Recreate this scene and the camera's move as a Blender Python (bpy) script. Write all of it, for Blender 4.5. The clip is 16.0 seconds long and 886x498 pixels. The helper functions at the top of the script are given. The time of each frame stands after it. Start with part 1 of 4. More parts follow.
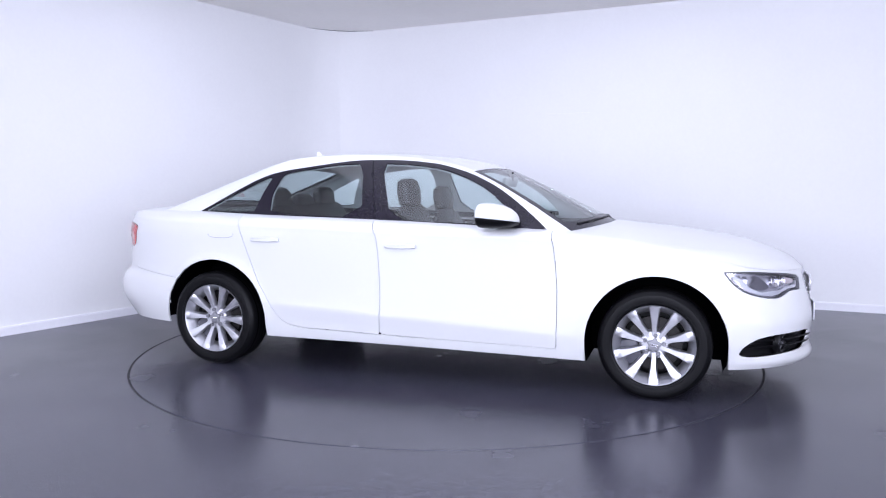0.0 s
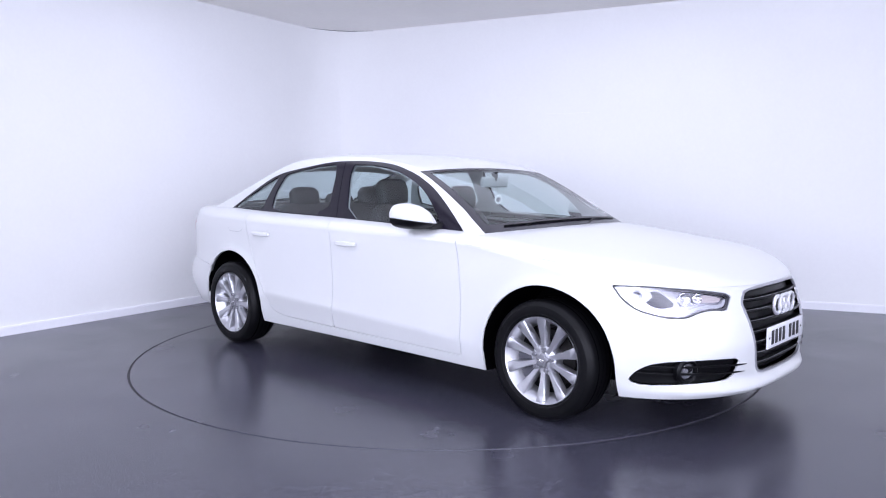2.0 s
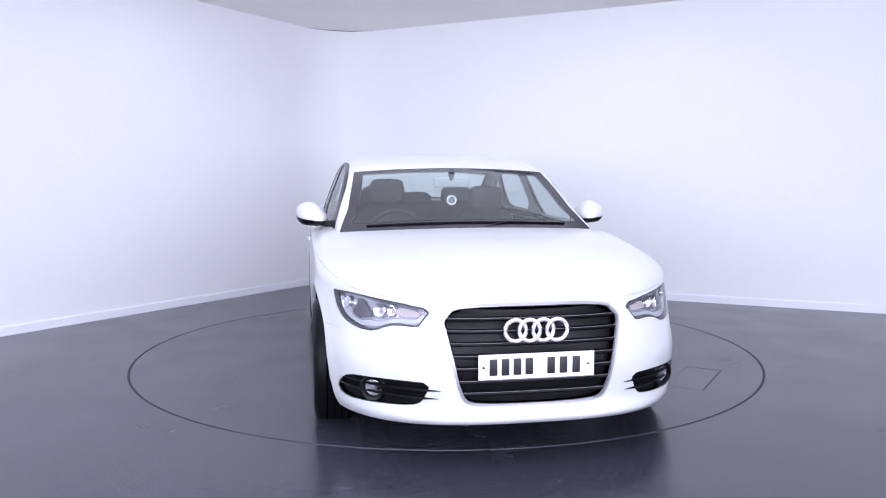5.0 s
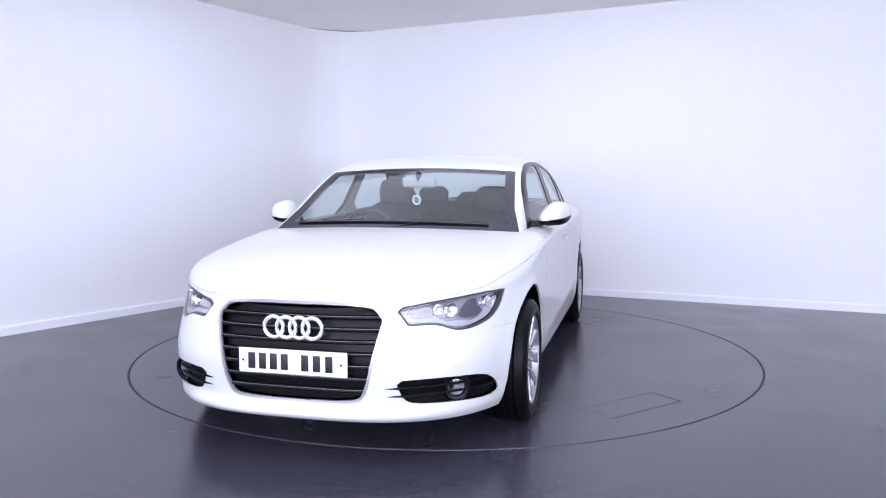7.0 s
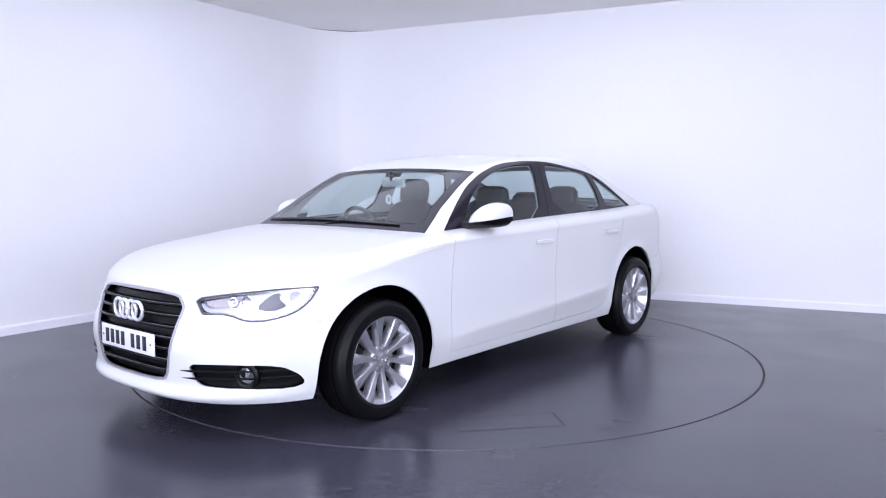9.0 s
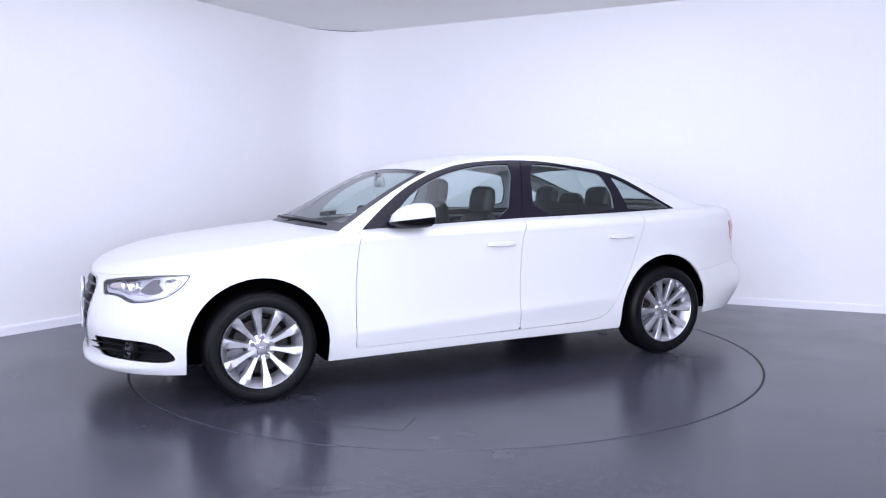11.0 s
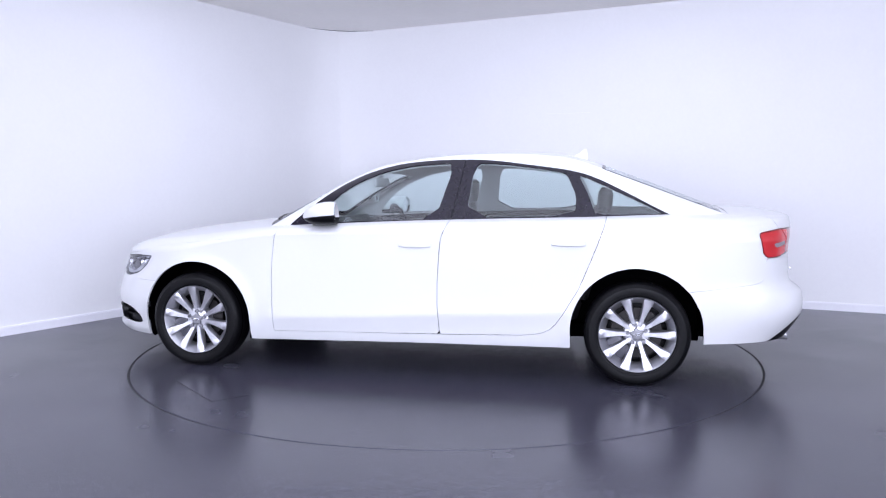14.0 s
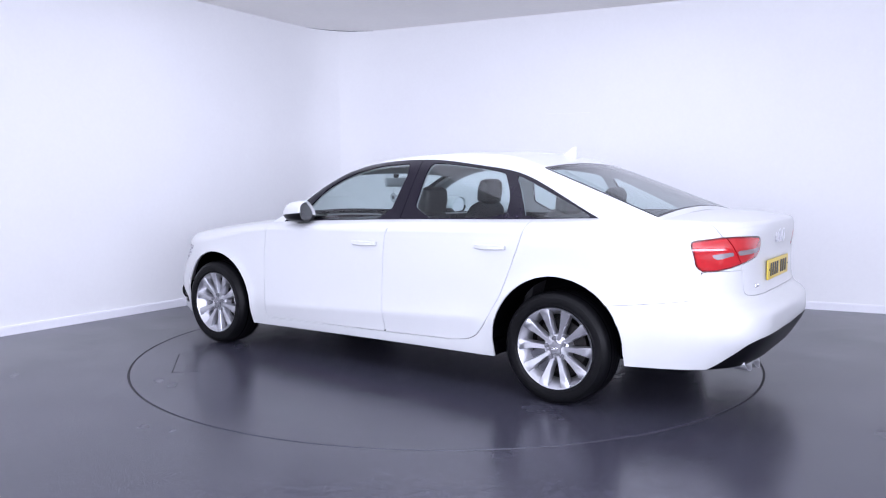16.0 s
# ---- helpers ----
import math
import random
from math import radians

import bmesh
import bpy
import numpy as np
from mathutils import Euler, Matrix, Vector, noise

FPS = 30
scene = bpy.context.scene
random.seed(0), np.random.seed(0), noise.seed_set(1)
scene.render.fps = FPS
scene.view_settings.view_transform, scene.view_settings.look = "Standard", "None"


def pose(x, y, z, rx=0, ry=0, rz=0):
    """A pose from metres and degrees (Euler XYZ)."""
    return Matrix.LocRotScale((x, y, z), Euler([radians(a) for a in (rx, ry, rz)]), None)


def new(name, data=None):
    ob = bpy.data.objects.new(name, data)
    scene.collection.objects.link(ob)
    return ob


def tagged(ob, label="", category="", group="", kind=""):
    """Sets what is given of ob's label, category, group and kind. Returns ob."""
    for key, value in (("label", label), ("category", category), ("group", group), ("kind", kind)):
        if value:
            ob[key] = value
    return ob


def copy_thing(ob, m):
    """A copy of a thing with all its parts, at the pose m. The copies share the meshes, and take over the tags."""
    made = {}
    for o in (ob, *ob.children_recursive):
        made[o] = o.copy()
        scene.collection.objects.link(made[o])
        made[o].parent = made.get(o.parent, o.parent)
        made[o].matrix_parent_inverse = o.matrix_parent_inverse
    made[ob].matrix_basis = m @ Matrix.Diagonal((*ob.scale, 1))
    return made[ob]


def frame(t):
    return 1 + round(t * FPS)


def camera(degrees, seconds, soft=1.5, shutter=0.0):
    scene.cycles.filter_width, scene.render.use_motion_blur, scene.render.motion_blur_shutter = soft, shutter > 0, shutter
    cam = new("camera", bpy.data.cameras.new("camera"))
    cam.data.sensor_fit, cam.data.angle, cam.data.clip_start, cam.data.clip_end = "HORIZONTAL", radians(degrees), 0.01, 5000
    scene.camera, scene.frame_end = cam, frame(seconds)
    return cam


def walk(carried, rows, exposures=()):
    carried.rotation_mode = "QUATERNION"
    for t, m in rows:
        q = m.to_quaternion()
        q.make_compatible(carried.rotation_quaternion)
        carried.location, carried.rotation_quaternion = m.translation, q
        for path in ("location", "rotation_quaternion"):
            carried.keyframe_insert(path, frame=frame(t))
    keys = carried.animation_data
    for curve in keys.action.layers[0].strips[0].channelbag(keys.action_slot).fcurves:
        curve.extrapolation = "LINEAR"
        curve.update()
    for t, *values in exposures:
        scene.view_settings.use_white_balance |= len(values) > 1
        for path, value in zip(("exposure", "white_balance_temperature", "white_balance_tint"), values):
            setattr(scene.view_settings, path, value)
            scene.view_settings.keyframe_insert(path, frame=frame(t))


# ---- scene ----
# The camera stands still before a turntable; world origin on the turntable's axis.
cam = camera(60.3, 16.0, soft=1.1)
EYE = pose(0, -5.682, 1.2514, 90 - 5.08, 0.12, 0.186)
walk(cam, [(0, EYE), (16, EYE)], exposures=[(0, 0.0), (16, 0.0)])


def heading(t):
    """Degrees by which the turntable has turned."""
    s = (t - 8) / 8
    return -117.182 - 99.986 * s + 1.472 * s ** 2 + 1.531 * s ** 3 - 0.793 * s ** 4


# ---------------------------------------------------------------- light
world = bpy.data.worlds.new("studio_world")
scene.world = world
world.use_nodes = True
world.node_tree.nodes["Background"].inputs[0].default_value = (0.8, 0.85, 1, 1)
world.node_tree.nodes["Background"].inputs[1].default_value = 0.1


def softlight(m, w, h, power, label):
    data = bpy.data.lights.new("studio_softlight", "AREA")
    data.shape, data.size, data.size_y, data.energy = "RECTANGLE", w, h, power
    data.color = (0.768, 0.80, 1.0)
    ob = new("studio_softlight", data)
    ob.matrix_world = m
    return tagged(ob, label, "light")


# Both lamps are unseen additions, sized and aimed to light walls and car evenly.
softlight(pose(-0.1, -2.8, 3.02), 4.4, 8.6, 190, "unseen wide white softlight added under the studio ceiling")
softlight(pose(0.2, -9.4, 1.75, 124, 0, 0), 17.0, 2.0, 1395, "unseen long white softlight added behind the camera")

# ---------------------------------------------------------------- materials


def material(name, color, rough=0.5, metal=0.0, coat=0.0, grain=0.0, scale=40.0, bump=0.0, spec=0.5):
    """A surface with two scales of variation in colour and relief."""
    m = bpy.data.materials.new(name)
    m.use_nodes = True
    nt = m.node_tree
    b = nt.nodes["Principled BSDF"]
    b.inputs["Base Color"].default_value = (*color, 1)
    b.inputs["Roughness"].default_value = rough
    b.inputs["Metallic"].default_value = metal
    b.inputs["Specular IOR Level"].default_value = spec
    b.inputs["Coat Weight"].default_value = coat
    b.inputs["Coat Roughness"].default_value = 0.03
    if grain or bump:
        tc = nt.nodes.new("ShaderNodeTexCoord")
        fine, wide = nt.nodes.new("ShaderNodeTexNoise"), nt.nodes.new("ShaderNodeTexNoise")
        fine.inputs["Scale"].default_value, wide.inputs["Scale"].default_value = scale, scale / 14
        fine.inputs["Detail"].default_value = wide.inputs["Detail"].default_value = 4
        for n in (fine, wide):
            nt.links.new(tc.outputs["Object"], n.inputs["Vector"])
        add = nt.nodes.new("ShaderNodeMath")
        add.operation = "ADD"
        nt.links.new(fine.outputs["Fac"], add.inputs[0])
        nt.links.new(wide.outputs["Fac"], add.inputs[1])
        ramp = nt.nodes.new("ShaderNodeMapRange")
        ramp.inputs["From Min"].default_value, ramp.inputs["From Max"].default_value = 0.7, 1.3
        ramp.inputs["To Min"].default_value, ramp.inputs["To Max"].default_value = 1 - grain, 1 + grain
        nt.links.new(add.outputs[0], ramp.inputs["Value"])
        mul = nt.nodes.new("ShaderNodeVectorMath")
        mul.operation = "SCALE"
        mul.inputs[0].default_value = color
        nt.links.new(ramp.outputs[0], mul.inputs["Scale"])
        nt.links.new(mul.outputs[0], b.inputs["Base Color"])
        if bump:
            bp = nt.nodes.new("ShaderNodeBump")
            bp.inputs["Strength"].default_value, bp.inputs["Distance"].default_value = bump, 0.002
            nt.links.new(fine.outputs["Fac"], bp.inputs["Height"])
            nt.links.new(bp.outputs[0], b.inputs["Normal"])
    return m


def glass_material(name, tint, gloss=1.0, least=0.04):
    """Thin tinted glass: see-through, with a mirror sheen that grows towards grazing angles."""
    m = bpy.data.materials.new(name)
    m.use_nodes = True
    nt = m.node_tree
    nt.nodes.clear()
    out = nt.nodes.new("ShaderNodeOutputMaterial")
    mix, clear, shine, edge = (nt.nodes.new(k) for k in ("ShaderNodeMixShader", "ShaderNodeBsdfTransparent", "ShaderNodeBsdfGlossy", "ShaderNodeLayerWeight"))
    power, scale = nt.nodes.new("ShaderNodeMath"), nt.nodes.new("ShaderNodeMath")
    power.operation, scale.operation = "POWER", "MULTIPLY_ADD"
    power.inputs[1].default_value = 5.0
    scale.inputs[1].default_value, scale.inputs[2].default_value = 0.75, least
    clear.inputs[0].default_value = (*tint, 1)
    shine.inputs["Color"].default_value = (gloss, gloss, gloss, 1)
    shine.inputs["Roughness"].default_value = 0.01
    edge.inputs["Blend"].default_value = 0.5
    nt.links.new(edge.outputs["Facing"], power.inputs[0])
    nt.links.new(power.outputs[0], scale.inputs[0])
    nt.links.new(scale.outputs[0], mix.inputs[0])
    nt.links.new(clear.outputs[0], mix.inputs[1])
    nt.links.new(shine.outputs[0], mix.inputs[2])
    nt.links.new(mix.outputs[0], out.inputs[0])
    return m


WALL = material("white_wall_paint", (0.79, 0.79, 0.80), 0.6, grain=0.012, scale=30, bump=0.05)
CEIL = material("white_ceiling_paint", (0.93, 0.91, 0.89), 0.7, grain=0.02, scale=20, bump=0.05)
SKIRT = material("white_gloss_skirting", (0.80, 0.80, 0.84), 0.35, grain=0.02, scale=30)


def floor_material():
    """Dark vinyl with fine pale flecks painted in as sparkle, faint scuffs and an uneven sheen."""
    m = material("dark_grey_vinyl", (0.040, 0.0395, 0.056), 0.31, grain=0.14, scale=240, bump=0.10, spec=0.42)
    nt = m.node_tree
    b = nt.nodes["Principled BSDF"]
    base = b.inputs["Base Color"].links[0].from_socket
    tc = nt.nodes.new("ShaderNodeTexCoord")
    # pale cell centres in the base colour stand in for glinting reflections
    cells = nt.nodes.new("ShaderNodeTexVoronoi")
    cells.inputs["Scale"].default_value = 115
    step = nt.nodes.new("ShaderNodeMapRange")
    step.inputs["From Min"].default_value, step.inputs["From Max"].default_value = 0.26, 0.18
    step.inputs["To Min"].default_value, step.inputs["To Max"].default_value = 0.0, 0.36
    mix = nt.nodes.new("ShaderNodeMix")
    mix.data_type = "RGBA"
    mix.inputs["B"].default_value = (0.30, 0.30, 0.34, 1)
    nt.links.new(tc.outputs["Object"], cells.inputs["Vector"])
    nt.links.new(cells.outputs["Distance"], step.inputs["Value"])
    nt.links.new(step.outputs[0], mix.inputs["Factor"])
    nt.links.new(base, mix.inputs["A"])
    nt.links.new(mix.outputs["Result"], b.inputs["Base Color"])
    scuff = nt.nodes.new("ShaderNodeTexNoise")
    scuff.inputs["Scale"].default_value, scuff.inputs["Detail"].default_value = 1.7, 6
    sheen = nt.nodes.new("ShaderNodeMapRange")
    sheen.inputs["From Min"].default_value, sheen.inputs["From Max"].default_value = 0.3, 0.7
    sheen.inputs["To Min"].default_value, sheen.inputs["To Max"].default_value = 0.21, 0.28
    nt.links.new(tc.outputs["Object"], scuff.inputs["Vector"])
    nt.links.new(scuff.outputs["Fac"], sheen.inputs["Value"])
    nt.links.new(sheen.outputs[0], b.inputs["Roughness"])
    return m


FLOOR = floor_material()
SEAM = material("dark_rubber_seam", (0.012, 0.012, 0.015), 0.6, grain=0.2, scale=80)
PAINT = material("white_car_paint", (0.63, 0.635, 0.64), 0.32, coat=0.5, grain=0.006, scale=60)
PAINT.node_tree.nodes["Principled BSDF"].inputs["Coat Roughness"].default_value = 0.10
BLACK = material("satin_black_plastic", (0.0028, 0.0028, 0.0038), 0.36, grain=0.2, scale=120, bump=0.06, spec=0.18)
TRIM = material("gloss_black_window_trim", (0.009, 0.007, 0.014), 0.25, grain=0.1, scale=60, spec=0.35)
LINER = material("dark_felt_liner", (0.0018, 0.0018, 0.0023), 0.95, grain=0.2, scale=150, bump=0.2, spec=0.0)
RUBBER = material("black_tyre_rubber", (0.0036, 0.0036, 0.0045), 0.42, grain=0.25, scale=90, bump=0.2, spec=0.14)
ALLOY = material("silver_painted_alloy", (0.56, 0.56, 0.59), 0.34, metal=0.9, grain=0.03, scale=120)
STEEL = material("brushed_brake_steel", (0.035, 0.033, 0.033), 0.5, metal=1.0, grain=0.12, scale=70)
# rim alloy darkened by colour, for the shade between the spokes
SHADED_BARREL = material("shaded_inner_rim", (0.018, 0.018, 0.020), 0.6, metal=0.3, grain=0.15, scale=80)
FRAME = material("satin_silver_frame", (0.42, 0.42, 0.45), 0.30, metal=0.6, grain=0.02, scale=90)
SATIN = material("satin_chrome", (0.80, 0.80, 0.84), 0.28, metal=0.55, grain=0.02, scale=90)
CHROME = material("chrome", (0.85, 0.85, 0.88), 0.16, metal=1.0, grain=0.02, scale=90)
GREYCAP = material("grey_plastic_cap", (0.22, 0.22, 0.24), 0.35, metal=0.4, grain=0.06, scale=120)
SEAT = material("black_leather", (0.013, 0.013, 0.015), 0.5, grain=0.2, scale=130, bump=0.25)
DASH = material("soft_black_dashboard", (0.013, 0.013, 0.016), 0.65, grain=0.15, scale=160, bump=0.2)
HEADLINER = material("pale_grey_headliner", (0.42, 0.43, 0.44), 0.85, grain=0.05, scale=160, bump=0.2)
GLASS = glass_material("tinted_window_glass", (0.80, 0.89, 0.89), least=0.075)
SCREEN = glass_material("windscreen_glass", (0.84, 0.91, 0.90))
CLEARLENS = glass_material("clear_lamp_lens", (0.95, 0.95, 0.97))
REDLENS = material("red_lamp_lens", (0.50, 0.012, 0.018), 0.12, coat=1.0, grain=0.08, scale=50)
DARKRED = material("dark_red_lamp_lens", (0.22, 0.006, 0.010), 0.12, coat=1.0, grain=0.08, scale=50)
CLEARSTRIP = material("clear_prism_strip", (0.42, 0.39, 0.41), 0.22, metal=0.5, grain=0.12, scale=160, bump=0.2)
REFLECTOR = material("lamp_reflector", (0.42, 0.42, 0.47), 0.26, metal=0.8, grain=0.04, scale=60)
LAMPGREY = material("lamp_bezel_grey", (0.07, 0.07, 0.085), 0.3, grain=0.1, scale=80)
AMBER = material("pale_bulb_cover", (0.45, 0.40, 0.40), 0.25, grain=0.08, scale=80)
PLATEWHITE = material("white_plate", (0.74, 0.74, 0.78), 0.35, grain=0.02, scale=60)
PLATEYELLOW = material("yellow_plate", (0.68, 0.50, 0.07), 0.35, grain=0.02, scale=60)
PLATEINK = material("black_plate_ink", (0.012, 0.012, 0.015), 0.4, grain=0.1, scale=60)
MIRROR = material("mirror_glass", (0.85, 0.86, 0.88), 0.02, metal=1.0)
DRLWHITE = material("pale_light_guide", (0.46, 0.47, 0.51), 0.3, metal=0.3, grain=0.06, scale=90)
DISCWHITE = material("white_card_disc", (0.75, 0.77, 0.78), 0.5, grain=0.03, scale=80)

# ---------------------------------------------------------------- building helpers


def part(name, bm, mat, parent=None, label="", smooth=True, m=None):
    """Links a bmesh as one mesh object, under parent where there is one."""
    me = bpy.data.meshes.new(name)
    bm.to_mesh(me)
    bm.free()
    me.materials.append(mat)
    if smooth:
        me.shade_smooth()
        me.set_sharp_from_angle(angle=radians(35))
    return place(name, me, parent, label, m)


def place(name, me, parent=None, label="", m=None):
    ob = new(name, me)
    if parent is not None:
        ob.parent = parent
    if m is not None:
        ob.matrix_basis = m
    if label:
        ob["label"] = label
    return ob


def box(bm, x0, x1, y0, y1, z0, z1, bevel=0.0, m=None):
    r = bmesh.ops.create_cube(bm, size=1)
    vs = r["verts"]
    for v in vs:
        v.co = Vector(((x0 + x1) / 2 + v.co.x * (x1 - x0), (y0 + y1) / 2 + v.co.y * (y1 - y0), (z0 + z1) / 2 + v.co.z * (z1 - z0)))
    es = list({e for v in vs for e in v.link_edges})
    if bevel:
        r = bmesh.ops.bevel(bm, geom=es, offset=bevel, segments=3, affect="EDGES", profile=0.5)
        vs = list({v for f in r["faces"] for v in f.verts} | {v for v in vs if v.is_valid})
    if m is not None:
        bmesh.ops.transform(bm, matrix=m, verts=vs)
    return vs


def lathe(bm, profile, segs=48, axis="y", closed=False):
    """Turns (radius, along) pairs round an axis."""
    rings = []
    for r, a in profile:
        ring = []
        for k in range(segs):
            c, s = math.cos(2 * math.pi * k / segs) * r, math.sin(2 * math.pi * k / segs) * r
            co = {"y": (c, a, s), "z": (c, s, a), "x": (a, c, s)}[axis]
            ring.append(bm.verts.new(co))
        rings.append(ring)
    pairs = list(zip(rings, rings[1:])) + ([(rings[-1], rings[0])] if closed else [])
    for p, q in pairs:
        for k in range(segs):
            bm.faces.new((p[k], p[(k + 1) % segs], q[(k + 1) % segs], q[k]))
    return rings


def tube(bm, pts, radius, segs=10, closed=False, flat=1.0):
    """A round bar along points."""
    pts = [Vector(p) for p in pts]
    rings = []
    n = len(pts)
    for i, p in enumerate(pts):
        a = pts[(i - 1) % n] if closed or i else p
        b = pts[(i + 1) % n] if closed or i < n - 1 else p
        d = (b - a).normalized()
        side = d.cross(Vector((0, 0, 1)))
        side = side.normalized() if side.length > 1e-3 else Vector((0, 1, 0))
        up = side.cross(d)
        r = radius(i / (n - 1)) if callable(radius) else radius
        rings.append([bm.verts.new(p + (side * math.cos(2 * math.pi * k / segs) + up * math.sin(2 * math.pi * k / segs) * flat) * r) for k in range(segs)])
    for i in range(n if closed else n - 1):
        p, q = rings[i], rings[(i + 1) % n]
        for k in range(segs):
            bm.faces.new((p[k], p[(k + 1) % segs], q[(k + 1) % segs], q[k]))
    if not closed:
        bm.faces.new(rings[0])
        bm.faces.new(rings[-1][::-1])


def loft(bm, rings, cap=True):
    vs = [[bm.verts.new(p) for p in ring] for ring in rings]
    n = len(vs[0])
    for p, q in zip(vs, vs[1:]):
        for k in range(n):
            bm.faces.new((p[k], p[(k + 1) % n], q[(k + 1) % n], q[k]))
    if cap:
        bm.faces.new(vs[0][::-1])
        bm.faces.new(vs[-1])
    return vs


# ---------------------------------------------------------------- the room
L0, LD = Vector((-2.951, 1.494, 0)), Vector((0.5345, 0.8452, 0))
R0, RD = Vector((2.916, 2.005, 0)), Vector((-0.9065, 0.4222, 0))
_den = LD.x * -RD.y + RD.x * LD.y
_k = ((R0.x - L0.x) * -RD.y + RD.x * (R0.y - L0.y)) / _den
CORNER = L0 + LD * _k
HIGH = 3.07


def room_outline():
    """Inner outline of the studio: two walls with a rounded corner, closed behind the camera."""
    r, pts = 0.8, []
    a, b = CORNER - LD * r, CORNER - RD * r
    for k in range(13):
        s = k / 12
        pts.append(a * (1 - s) ** 2 + CORNER * 2 * s * (1 - s) + b * s ** 2)
    far_l, far_r = CORNER - LD * 19, CORNER - RD * 15
    return [far_l] + pts + [far_r]


def wall_strip(bm, line, out, z0, z1):
    """A thick strip of wall along a line, thickness out to the outside."""
    n = len(line)
    normals = []
    for i in range(n):
        d = (line[min(i + 1, n - 1)] - line[max(i - 1, 0)]).normalized()
        normals.append(Vector((-d.y, d.x, 0)))
    rings = []
    for p, nn in zip(line, normals):
        q = p + nn * out
        rings.append([(p.x, p.y, z0), (p.x, p.y, z1), (q.x, q.y, z1), (q.x, q.y, z0)])
    loft(bm, rings)


line = room_outline()
mid = 7
bm = bmesh.new()
wall_strip(bm, line[:mid + 1], 0.15, 0, HIGH)
tagged(part("wall_west", bm, WALL), "smooth white painted studio wall", "wall", kind="structure")
bm = bmesh.new()
wall_strip(bm, line[mid:], 0.15, 0, HIGH)
tagged(part("wall_north", bm, WALL), "smooth white painted studio wall with faint scuffs", "wall", kind="structure")
bm = bmesh.new()
back = [line[-1], Vector((line[-1].x - 2.5, -12.6, 0)), Vector((line[0].x + 0.5, -12.6, 0)), line[0]]
wall_strip(bm, back, 0.15, 0, HIGH)
tagged(part("wall_south", bm, WALL, smooth=False), "white painted wall closing the studio", "wall", kind="structure")
for seg in (line[:mid + 1], line[mid:]):
    bm = bmesh.new()
    wall_strip(bm, seg, -0.018, 0, 0.066)
    wall_strip(bm, seg, -0.012, 0.066, 0.076)
    tagged(part("baseboard", bm, SKIRT), "white painted skirting board along the wall", "skirting", kind="structure")
bm = bmesh.new()
box(bm, -15, 16, -14, 7, HIGH, HIGH + 0.15)
tagged(part("ceiling", bm, CEIL, smooth=False), "plain white painted studio ceiling", "ceiling", kind="structure")

RING_C, RING_R = (0.0, 0.0), 2.223
bm = bmesh.new()
inner = [bm.verts.new((RING_C[0] + (RING_R + 0.005) * math.cos(a), RING_C[1] + (RING_R + 0.005) * math.sin(a), 0)) for a in np.linspace(0, 2 * math.pi, 160, endpoint=False)]
outer = [bm.verts.new((18 * math.cos(a), 18 * math.sin(a), 0)) for a in np.linspace(0, 2 * math.pi, 160, endpoint=False)]
low = [bm.verts.new((v.co.x, v.co.y, -0.06)) for v in inner]
for k in range(160):
    j = (k + 1) % 160
    bm.faces.new((inner[k], outer[k], outer[j], inner[j]))
    bm.faces.new((low[k], inner[k], inner[j], low[j]))
bm.faces.new(low)
tagged(part("floor", bm, FLOOR, smooth=False), "dark grey speckled vinyl floor with soft sheen", "floor", kind="structure")

turntable = new("turntable")
turntable.location = (RING_C[0], RING_C[1], 0)
tagged(turntable, "round dark grey turntable set flush in the floor", "turntable")
bm = bmesh.new()
lathe(bm, [(0.0001, 0.0), (RING_R - 0.010, 0.0), (RING_R - 0.008, -0.003), (RING_R - 0.008, -0.05)], 160, "z")
part("disc", bm, FLOOR, turntable)
bm = bmesh.new()
lathe(bm, [(RING_R - 0.008, -0.004), (RING_R - 0.005, -0.003), (RING_R + 0.002, -0.003), (RING_R + 0.004, -0.004)], 160, "z")
part("rubber_seam", bm, SEAM, turntable, "thin black rubber seam round the edge")

# ---------------------------------------------------------------- the car's surfaces
# Car space: x forwards from the front axle, y to the car's left, z up from the ground.


def curve(*pairs):
    """A smooth function through (x, value) pairs (monotone cubic)."""
    p = sorted(pairs)
    xs, ys = np.array([a for a, _ in p], float), np.array([b for _, b in p], float)
    h, d = np.diff(xs), np.diff(ys) / np.diff(xs)
    m = np.zeros(len(xs))
    m[0], m[-1] = d[0], d[-1]
    for i in range(1, len(xs) - 1):
        if d[i - 1] * d[i] > 0:
            w1, w2 = 2 * h[i] + h[i - 1], h[i] + 2 * h[i - 1]
            m[i] = (w1 + w2) / (w1 / d[i - 1] + w2 / d[i])

    def f(x):
        x = np.clip(np.asarray(x, float), xs[0], xs[-1])
        i = np.clip(np.searchsorted(xs, x) - 1, 0, len(h) - 1)
        t = (x - xs[i]) / h[i]
        return ((1 + 2 * t) * (1 - t) ** 2 * ys[i] + t * (1 - t) ** 2 * h[i] * m[i]
                + t * t * (3 - 2 * t) * ys[i + 1] + t * t * (t - 1) * h[i] * m[i + 1])
    return f


